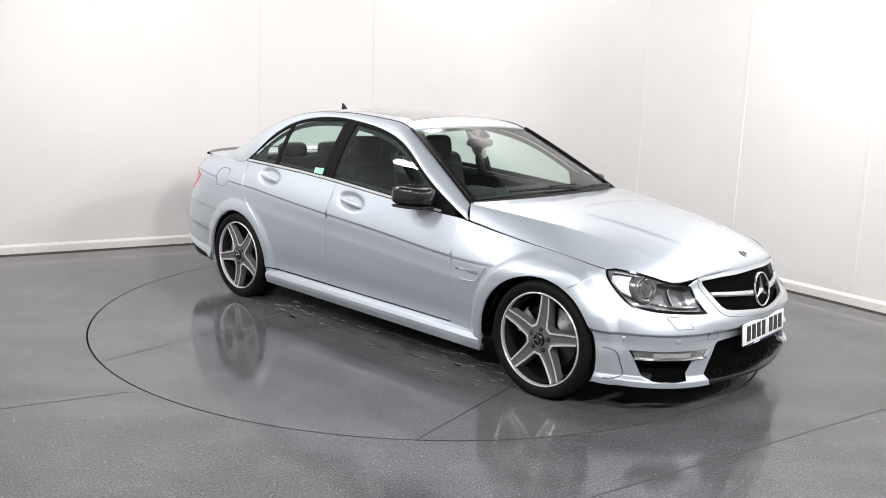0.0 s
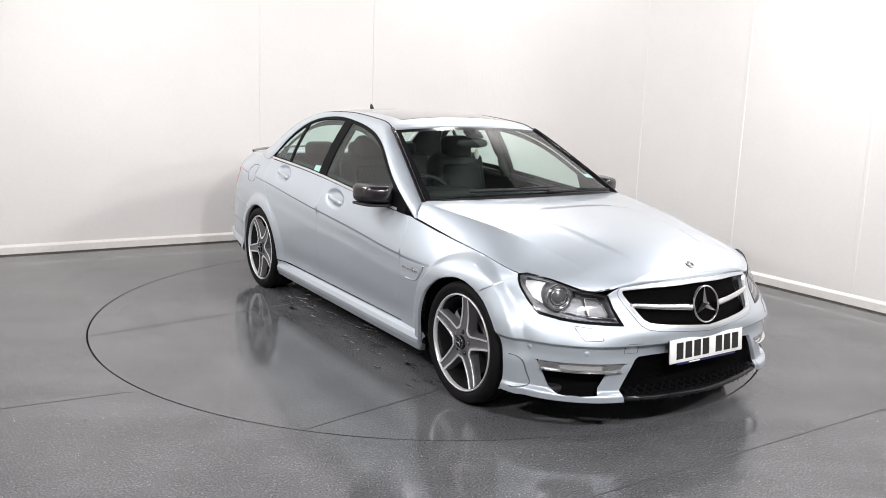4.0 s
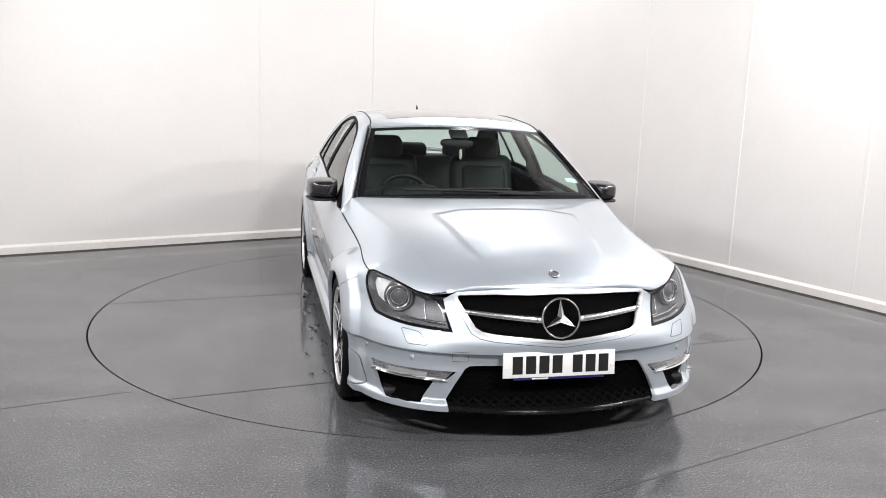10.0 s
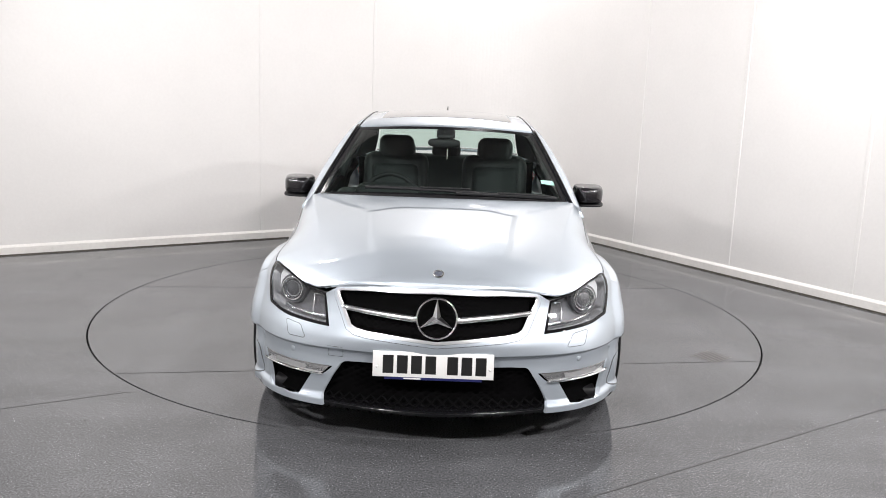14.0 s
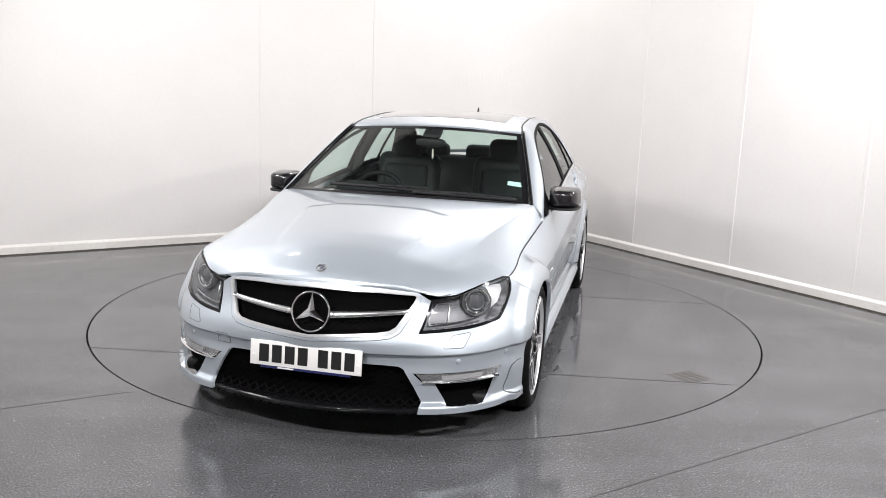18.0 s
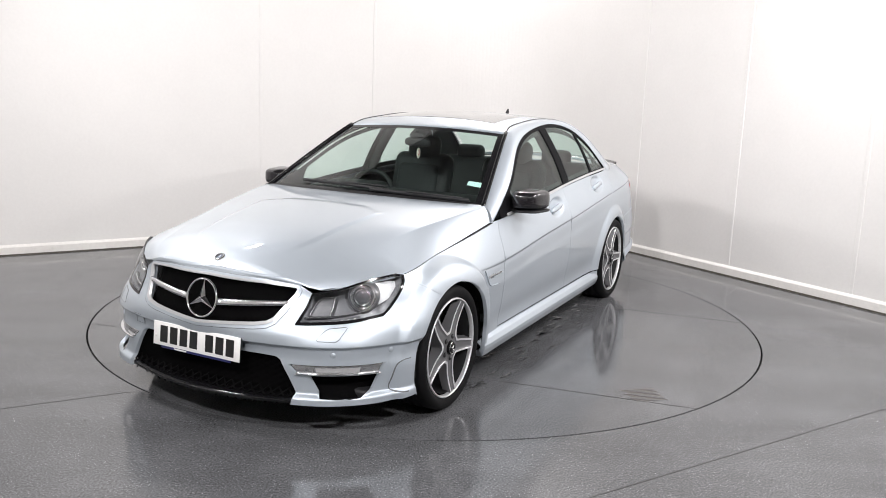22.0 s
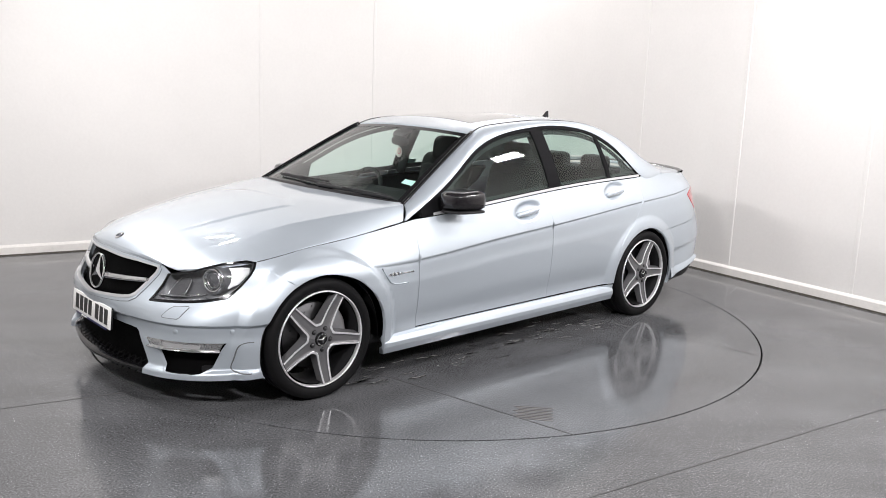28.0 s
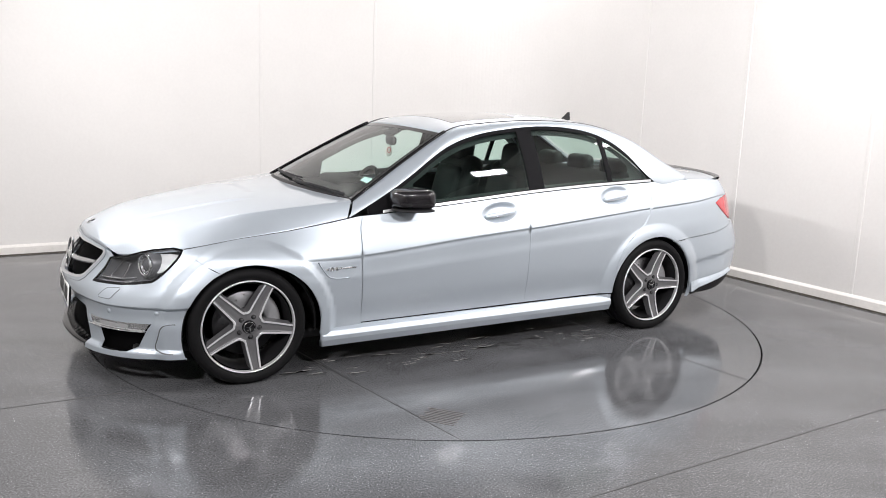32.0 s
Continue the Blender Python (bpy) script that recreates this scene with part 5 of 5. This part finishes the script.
for s in (1, -1):
    lens_loop = by_front(dense([(.470, .347), (.62, .349), (.796, .348), (.786, .316), (.62, .316), (.500, .317)], .03, True))
    sheet("daytime_lamp", shell, lens_loop, SATIN, bumper, outward=out_side, mirror=s < 0, gap=0, lift=-.004, rim=.02, grid=.03)
    inner_loop = by_front(dense([(.575, .342), (.65, .343), (.735, .342), (.730, .323), (.65, .323), (.580, .323)], .03, True))
    sheet("daytime_lens", shell, inner_loop, FROSTED, bumper, outward=out_side, mirror=s < 0, gap=0, lift=.000, rim=.01, grid=.03, label="frosted daytime running lamp")
    ribbon("fog_blade", shell, by_front([(y, .313 + .002 * math.sin(9 * (y - .49))) for y in np.linspace(.492, .788, 16)]), .007, CHROME, bumper, lift=.006, thick=.02, mirror=s < 0, label="chrome fog lamp blade")
    # parking sensors
    for p in ((.674, .640, .402), (.447, .829, .408)):
        u, v = (by_front([(p[1], p[2])]) if p[1] < .75 else by_side([(p[0], p[2])]))[0]
        P, Q = shell(u, v), shell(u + .002, v)
        t = Vector(Q - P).normalized()
        nrm = Vector((t.y, -t.x, 0)) if (t.y > 0) else Vector((-t.y, t.x, 0))
        nrm = Vector((abs(t.y), abs(t.x), 0)).normalized()
        o = part("parking_sensor", lathe("parking_sensor", [(0, .003), (.010, .0026), (.0125, .0005), (.0135, -.003)], PAINT, 24, "X"), bumper)
        c = Vector(P) * 1.0
        c.y *= s
        nrm.y *= s
        o.matrix_basis = Matrix.Translation(c + Vector(OFF)) @ nrm.to_track_quat("X", "Z").to_matrix().to_4x4()
    # washer flap
    wf = [(.580, .472), (.588, .466), (.655, .466), (.664, .474), (.678, .518), (.672, .523), (.612, .516), (.602, .508)]
    sheet("washer_flap", shell, by_front(dense(wf, .02, True)), PAINT, bumper, outward=out_side, mirror=s < 0, gap=.001, lift=.0012, rim=.004, grid=.02)
    loop_wf = by_front(dense(wf, .02, True))
    ribbon("flap_line", shell, loop_wf + [loop_wf[0]], .0022, SHUT_LINE, bumper, lift=.0016, thick=.002, mirror=s < 0)
    # vertical slot near the wheel arch
    ribbon("bumper_fin", shell, curve(by_side([(.368, .358), (.405, .356), (.424, .348), (.440, .318), (.452, .262), (.456, .228), (.440, .214), (.385, .206)]), .012), .005, SHUT_LINE, bumper, lift=.0008, thick=.002, mirror=s < 0)
    # wing badge
    for x0, x1, h in ((-.424, -.440, .014), (-.444, -.466, .024), (-.470, -.492, .024), (-.498, -.516, .014), (-.520, -.598, .010)):
        zz = .585 + .03 * -(x0 + .435)
        ribbon("wing_badge", shell, by_side([(x0, zz), ((x0 + x1) / 2, zz + .001), (x1, zz + .002)]), h, CHROME, wings[0 if s > 0 else 1], lift=.003, thick=.004, mirror=s < 0, label="chrome wing badge")
    ribbon("wing_vent_edge", shell, curve(by_side([(-.380, .628), (-.415, .575), (-.440, .545), (-.47, .536), (-.558, .533)]), .02), .005, PAINT, wings[0 if s > 0 else 1], lift=.004, thick=.006, mirror=s < 0)
ribbon("flap_line", shell, flap_uv + [flap_uv[0]], .0032, SHUT_LINE, car, lift=.0006, thick=.002, mirror=True)
tow = by_front(dense([(-.472, .398), (-.405, .398), (-.405, .448), (-.472, .448)], .02, True))
ribbon("flap_line", shell, tow + [tow[0]], .002, SHUT_LINE, bumper, lift=.0016, thick=.002)
sheet("tow_cover", shell, tow, PAINT, bumper, outward=out_side, gap=.001, lift=.0012, rim=.004, grid=.02)

# ------------------------------------------------------------------ headlamps
lamp_top = by_front([(.54, .660), (.598, .674), (.660, .700), (.705, .718)]) + by_side([(.40, .734), (.345, .735)])
lamp_loop = lamp_in[::-1][:0] + [lamp_in[0]] + lamp_in[1:] + lamp_bottom + lamp_top[::-1]


def bonnet_badge():
    P = Vector(hood_surface(.650, 0.0))
    Q = Vector(hood_surface(.640, 0.0))
    nrm = (Q - P).cross(Vector((0, 1, 0))).normalized()
    if nrm.z < 0:
        nrm = -nrm
    e = part("bonnet_badge", lathe("bonnet_badge", [(0, .004), (.018, .0035), (.0195, .001)], BADGE_BLUE, 32, "Z"), car, "small round dark blue and chrome badge")
    e.matrix_basis = Matrix.Translation(P + Vector(OFF)) @ nrm.to_track_quat("Z", "X").to_matrix().to_4x4()
    part("badge_ring", lathe("badge_ring", [(.0185, .001), (.0185, .005), (.0235, .005), (.0255, .001)], CHROME, 32, "Z"), e)


bonnet_badge()
for s in (1, -1):
    mir = s < 0
    lamp = sheet("headlamp", shell, lamp_loop, LAMP_GREY, car, outward=out_side, mirror=mir, gap=.002, lift=-.075, rim=0, grid=.03, label="headlamp with clear lens and grey bezel")
    sheet("lamp_seal", shell, shrink(lamp_loop, .000), GLOSS_BLACK, lamp, holes=[shrink(lamp_loop, .011)], outward=out_side, mirror=mir, gap=0, lift=.0018, rim=.008, grid=.03)
    sheet("lamp_wall", shell, shrink(lamp_loop, .010), LAMP_GREY, lamp, holes=[shrink(lamp_loop, .016)], outward=out_side, mirror=mir, gap=0, lift=-.010, rim=.065, grid=.03)
    sheet("lamp_lens", shell, shrink(lamp_loop, .001), LENS, lamp, outward=out_side, mirror=mir, gap=0, lift=.0015, rim=0, grid=.03)

    def lamp_bit(name, me, at, aim, label=""):
        o = part(name, me, lamp, label)
        c = Vector(at)
        c.y *= s
        d = Vector(aim)
        d.y *= s
        o.matrix_basis = Matrix.Translation(c + Vector(OFF)) @ d.normalized().to_track_quat("X", "Z").to_matrix().to_4x4()
        return o

    aim = (1, .42, .08)
    eye_at = (.468, .672, .632)
    lamp_bit("projector_shroud", lathe("projector_shroud", [(.060, .002), (.064, .006), (.068, .002), (.072, -.02), (.076, -.07)], LAMP_GREY, 48, "X"), eye_at, aim)
    lamp_bit("projector_ring", lathe("projector_ring", [(.043, -.004), (.046, .007), (.051, .012), (.057, .011), (.061, .002)], CHROME, 48, "X"), eye_at, aim, "chrome projector ring")
    lamp_bit("projector_lens", lathe("projector_lens", [(0, .012), (.016, .010), (.032, .003), (.044, -.006)], LENS_DARK, 32, "X"), eye_at, aim)
    lamp_bit("lens_ring", lathe("lens_ring", [(.0335, .001), (.0345, .005), (.037, .004), (.038, -.002)], SATIN, 32, "X"), eye_at, aim)
    # bright indicator reflector at the outer end
    refl = by_side(dense([(.450, .610), (.400, .632), (.345, .688), (.335, .712), (.375, .713), (.43, .708)], .03, True))
    sheet("side_reflector", shell, refl, REFLECTOR, lamp, outward=out_side, mirror=mir, gap=0, lift=-.045, rim=.02, grid=.03)
    # strip of small lamps along the bottom
    strip = by_front([(.490, .541), (.54, .543), (.60, .546), (.66, .552), (.705, .562)])
    ribbon("lamp_strip", shell, curve(strip, .02), .018, LAMP_GREY, lamp, lift=-.018, thick=.02, mirror=mir, label="grey strip with small lamps")
    for k in range(8):
        u, v = curve(strip, .004)[12 + k * 7]
        ribbon("small_lamp", shell, [(u - .004, v), (u, v), (u + .004, v)], .008, PLATE_WHITE, lamp, lift=-.012, thick=.004, mirror=mir)
    panel = by_front(dense([(.505, .572), (.585, .574), (.590, .640), (.540, .638), (.515, .615)], .02, True))
    sheet("inner_panel", shell, panel, RIM_GREY, lamp, outward=out_side, mirror=mir, gap=0, lift=-.058, rim=.02, grid=.02)
    ribbon("panel_edge", shell, list(panel) + [panel[0]], .005, SATIN, lamp, lift=-.050, thick=.003, mirror=mir)
    line = by_front([(.488, .560), (.54, .563), (.60, .566), (.66, .573), (.700, .582)])
    ribbon("lamp_trim", shell, curve(line, .02), .0075, CHROME, lamp, lift=-.016, thick=.012, mirror=mir)

# ------------------------------------------------------------------ mirrors, handles, aerial, wipers
def superellipsoid(size, p=3.0, nu=32, nv=18, shape=None):
    V, F = [], []
    for j in range(nv + 1):
        b = -math.pi / 2 + math.pi * j / nv
        for i in range(nu):
            a = 2 * math.pi * i / nu
            d = Vector((math.cos(a) * math.cos(b), math.sin(a) * math.cos(b), math.sin(b)))
            k = (abs(d.x) ** p + abs(d.y) ** p + abs(d.z) ** p) ** (-1 / p)
            v = Vector((d.x * k * size[0] / 2, d.y * k * size[1] / 2, d.z * k * size[2] / 2))
            V.append(shape(v) if shape else v)
    for j in range(nv):
        for i in range(nu):
            w = (i + 1) % nu
            F.append((j * nu + i, j * nu + w, (j + 1) * nu + w, (j + 1) * nu + i))
    return V, F


for s in (1, -1):
    def shape(v):
        t = (v.x + .115) / .23               # 0 at the rear, 1 at the front
        k = 1 - .30 * max(0, t) ** 2
        return Vector((v.x - .22 * max(0, v.y + .02), (v.y * k) * s, max(-.055, v.z * (1 - .20 * max(0, t)) * (1 - .10 * (v.y + .09) / .18)) + .004))

    V, F = superellipsoid((.215, .190, .128), 5, shape=shape)
    if s < 0:
        F = [f[::-1] for f in F]
    m = part("door_mirror", mesh_of("door_mirror", V, F, CARBON), car, "dark carbon door mirror")
    m.matrix_basis = Matrix.Translation(place(-.915, s * .902, .955))
    V, F = superellipsoid((.012, .145, .095), 4)
    g = part("mirror_glass", mesh_of("mirror_glass", V, F, CHROME), m)
    g.matrix_basis = Matrix.Translation((-.108, s * .0, 0)) @ Matrix.Rotation(math.radians(10 * s), 4, "Z")
    V, F = superellipsoid((.200, .196, .018), 5, shape=lambda v: Vector((v.x - .22 * max(0, v.y + .02), v.y * (1 - .30 * max(0, (v.x + .115) / .23) ** 2) * s, v.z)))
    if s < 0:
        F = [f[::-1] for f in F]
    part("mirror_lip", mesh_of("mirror_lip", V, F, BLACK_PLASTIC), m).matrix_basis = Matrix.Translation((.0, s * .003, -.057))
    part("mirror_foot", (box_bm((.12, .10, .028), (.0, -s * .085, -.062), Matrix.Rotation(math.radians(8 * s), 4, "X"), bevel=.012), BLACK_PLASTIC), m)
    ind = [Vector((.085 - .36 * max(0, yy) - .9 * max(0, yy - .055), s * yy, .004)) for yy in np.linspace(-.05, .066, 9)]
    part("mirror_indicator", tube("mirror_indicator", ind, .004, LAMP_GREY, 8, 1.2), m, "grey indicator strip")

    for (hx, hz), door in (((-1.545, .834), doors_f), ((-2.452, .906), doors_r)):
        d = door[0 if s > 0 else 1]
        pts = []
        for k in range(13):
            t = k / 12
            x = hx + .105 - .21 * t
            u, v = by_side([(x, hz + .004 - .13 * (x - hx))])[0]
            P = Vector(shell(u, v))
            bow = .034 * math.sin(math.pi * min(1, max(0, t))) ** .55
            base = float(shell(*by_side([(hx + .12, hz + .03)])[0])[1])
            pts.append(place(P.x, s * (max(P.y, base - .015) + .004 + bow * .55), P.z))
        part("door_handle", tube("door_handle", pts, [.009] + [.0145] * 11 + [.009], PAINT, 12, 1.2), d)
        pts2 = [p + Vector((0, s * .0085, -.0105)) for p in pts[1:-1]]
        part("handle_trim", tube("handle_trim", pts2, .0045, CHROME, 8), d, "chrome handle trim")

# aerial fin
fin_v = [place(x, y, z) for x, y, z in ((-2.590, .006, 1.380), (-2.590, -.006, 1.380), (-2.672, -.009, 1.360), (-2.672, .009, 1.360), (-2.652, .0025, 1.437), (-2.652, -.0025, 1.437), (-2.668, -.0025, 1.438), (-2.668, .0025, 1.438))]
part("aerial", mesh_of("aerial", fin_v, [(0, 1, 5, 4), (1, 2, 6, 5), (2, 3, 7, 6), (3, 0, 4, 7), (4, 5, 6, 7)], BLACK_PLASTIC, smooth=False), car, "black roof aerial fin")


def on_screen(q, w, lift):
    P = windscreen(np.array(q), np.array(w))
    return place(P[0] + lift * .5, P[1], P[2] + lift * .85)


for w0, w1, q0, q1, aw in ((-.62, .26, .060, .030, -.18), (.10, .90, .020, .020, .42)):
    blade = [on_screen(q0 + (q1 - q0) * t, w0 + (w1 - w0) * t, .016) for t in np.linspace(0, 1, 14)]
    b = part("wiper", tube("wiper", blade, .007, BLACK_PLASTIC, 6, 1.6), car, "black windscreen wiper")
    arm = [on_screen(q0 * .5 + q1 * .5 + .006 * t, aw + (w1 - .05 - aw) * t, .03 - .006 * t) for t in np.linspace(0, 1, 10)]
    part("wiper_arm", tube("wiper_arm", arm, .0075, BLACK_PLASTIC, 6, .7), b)
cowl = dense([(-.075, -.97), (-.075, .97), (.012, .97), (.012, -.97)], .06, True)
sheet("windscreen_cowl", windscreen, cowl, BLACK_PLASTIC, car, outward=up, gap=0, lift=.003, rim=.01, grid=.05)
stick = dense([(.268, .825), (.292, .968), (.232, .962), (.221, .822)], .03, True)
sheet("windscreen_sticker", windscreen, stick, PAPER, car, outward=up, gap=0, lift=-.003, rim=0, grid=.02, label="pale sticker inside the windscreen")
sheet("window_sticker", side_glass, dense([(-2.01, 1.026), (-1.915, 1.026), (-1.915, .985), (-2.01, .985)], .02, True), PAPER, car, outward=out_side, mirror=True, gap=0, lift=-.006, rim=0, grid=.02, label="pale green window sticker")

# ------------------------------------------------------------------ cabin
def cabin():
    part("cabin_floor", (box_bm((2.5, 1.50, .05), place(-1.80, 0, .29)), TRIM_DARK), car)
    dash = box_bm((.62, 1.40, .34), place(-.86, 0, .745), Matrix.Rotation(math.radians(4), 4, "Y"), bevel=.07, segs=4)
    dsh = part("dashboard", (dash, TRIM_DARK), car, "black dashboard")
    hood = box_bm((.24, .40, .10), place(-1.02, -.355, .915), bevel=.045, segs=4)
    part("instrument_hood", (hood, TRIM_DARK), dsh)
    part("bulkhead", (box_bm((.06, 1.45, .60), place(-.58, 0, .60), bevel=.01), TRIM_DARK), car)
    sw = part("steering_wheel", lathe("steering_wheel", [(.185 + .016 * math.cos(t), .016 * math.sin(t)) for t in np.linspace(0, 2 * math.pi, 12, endpoint=False)], LEATHER, 48, "X", closed=True), car, "black leather steering wheel")
    sw.matrix_basis = Matrix.Translation(place(-1.17, -.355, .838)) @ Matrix.Rotation(math.radians(-22), 4, "Y")
    part("wheel_boss", (box_bm((.05, .16, .12), (.02, 0, -.01), bevel=.03, segs=3), LEATHER), sw)
    for a in (0, 180, 270):
        t = math.radians(a)
        part("wheel_spoke", (box_bm((.02, .12, .035), (.01, .12 * math.cos(t), .12 * math.sin(t)), Matrix.Rotation(t, 4, "X"), bevel=.008), SATIN), sw)
    for s in (1, -1):
        seat = part("front_seat", (box_bm((.52, .50, .20), place(-1.58, s * .365, .48), Matrix.Rotation(math.radians(-8), 4, "Y"), bevel=.07, segs=4), LEATHER), car, "black leather front seat")
        part("seat_back", (box_bm((.16, .48, .68), place(-1.90, s * .365, .77), Matrix.Rotation(math.radians(-15), 4, "Y"), bevel=.075, segs=4), LEATHER), seat)
        part("back_bolster", (box_bm((.10, .34, .50), place(-1.835, s * .365, .78), Matrix.Rotation(math.radians(-15), 4, "Y"), bevel=.045, segs=3), TRIM_DARK), seat)
        part("head_restraint", (box_bm((.12, .26, .20), place(-1.965, s * .365, 1.130), Matrix.Rotation(math.radians(-8), 4, "Y"), bevel=.058, segs=4), LEATHER), seat)
    bench = part("rear_bench", (box_bm((.50, 1.26, .20), place(-2.40, 0, .50), bevel=.06, segs=3), LEATHER), car, "black leather rear bench")
    part("bench_back", (box_bm((.16, 1.26, .58), place(-2.72, 0, .76), Matrix.Rotation(math.radians(-22), 4, "Y"), bevel=.06, segs=3), LEATHER), bench)
    for y in (-.38, 0, .38):
        part("rear_head_restraint", (box_bm((.11, .24, .13), place(-2.80, y, 1.065), bevel=.045, segs=3), LEATHER), bench)
    part("rear_bulkhead", (box_bm((.04, 1.50, .70), place(-2.96, 0, .63)), TRIM_DARK), car)
    part("parcel_shelf", (box_bm((.50, 1.20, .03), place(-3.02, 0, .985)), TRIM_DARK), car)
    part("boot_floor", (box_bm((.75, 1.20, .04), place(-3.25, 0, .45)), TRIM_DARK), car)
    # trim inside the pillars and doors
    both("pillar_trim", rail_surface, dense([(.02, .04), (rail_d[-1], .04), (rail_d[-1], .98), (.02, .98)], .06, True), LINER, car, grid=.07, gap=0, rim=0, lift=-.028)
    card = by_side(dense([(-.66, .30), (-.68, .80), (-1.15, .885), (-1.74, .935), (-2.30, .968), (-2.76, .985), (-2.74, .85), (-2.43, .60), (-2.40, .30)], .06, True))
    both("door_card", shell, card, TRIM_DARK, car, grid=.07, gap=0, rim=.03, lift=-.05)
    for s in (1, -1):
        bp = [Vector(side_glass(-1.845, z)) for z in np.linspace(.93, 1.34, 8)]
        part("pillar_cover", tube("pillar_cover", [place(p.x, s * (p.y - .05), p.z) for p in bp], .035, LINER, 8, 1.0), car)
    # interior mirror with a small hanging card
    pod = part("sensor_pod", (box_bm((.10, .12, .035), place(-1.225, 0, 1.285), Matrix.Rotation(math.radians(28), 4, "Y"), bevel=.02, segs=3), BLACK_PLASTIC), car)
    V, F = superellipsoid((.045, .215, .060), 3)
    rv = part("interior_mirror", mesh_of("interior_mirror", V, F, BLACK_PLASTIC), car)
    rv.matrix_basis = Matrix.Translation(place(-1.215, -.01, 1.225)) @ Matrix.Rotation(math.radians(-12), 4, "Z")
    tagged(rv, label="black interior mirror")
    part("mirror_stem", tube("mirror_stem", [(0, 0, .03), (.01, 0, .09)], .012, BLACK_PLASTIC, 8), rv)
    card_ob = part("hanging_card", lathe("hanging_card", [(0, -.0015), (.026, -.0015), (.027, 0), (.026, .0015), (0, .0015)], WHITE_CARD, 32, "Y"), car, "round white and red hanging card")
    card_ob.matrix_basis = Matrix.Translation(place(-1.19, .012, 1.156)) @ Matrix.Rotation(math.radians(4), 4, "Z") @ Matrix.Diagonal((1, 1, 1.3, 1))
    for s in (1, -1):
        part("card_print", lathe("card_print", [(.0105, 0), (.0105, .0004), (.0145, .0004), (.0145, 0)], RED_PRINT, 28, "Y"), card_ob).matrix_basis = Matrix.Translation((0, s * .0016 - .0002, .004))
    part("card_thread", tube("card_thread", [(0, 0, .027), (0, 0, .05)], .0008, BLACK_PLASTIC, 5), card_ob)


cabin()


# ------------------------------------------------------------------ wet marks on the turntable, dripped from the car
rng = random.Random(7)
for k in range(110):
    side = 1 if k % 2 else -1
    x = rng.uniform(-2.35, -.25)
    y = side * rng.gauss(.80, .11)
    r = rng.uniform(.006, .034) * (1.6 if rng.random() < .15 else 1)
    n = 14
    ph = rng.random() * 6
    ring_pts = []
    for i in range(n):
        a = 2 * math.pi * i / n
        q = r * (1 + .28 * math.sin(3 * a + ph) + .16 * math.sin(5 * a + 2 * ph))
        ring_pts.append(place(x + q * 1.7 * math.cos(a), y + q * .6 * math.sin(a), .0012))
    low_pts = [place(x + (p.x - OFF[0] - x) * 1.12, y + (p.y - OFF[1] - y) * 1.12, .0003) for p in ring_pts]
    verts = ring_pts + low_pts
    faces = [tuple(range(n))] + [(n + i, n + (i + 1) % n, (i + 1) % n, i) for i in range(n)]
    part("puddle", mesh_of("puddle", verts, faces, WET), turntable)


# ------------------------------------------------------------------ what moves
def motions():
    """The turntable and the car on it turn steadily clockwise, seen from above."""
    rows = [(t, pose(0, 0, 0, 0, 0, -44.0 - 3.3708 * t)) for t in (0.0, 4.0, 8.0, 12.0, 16.0, 20.0, 24.0, 28.0, 32.0)]
    walk(turntable, rows)
    walk(car, rows)


motions()
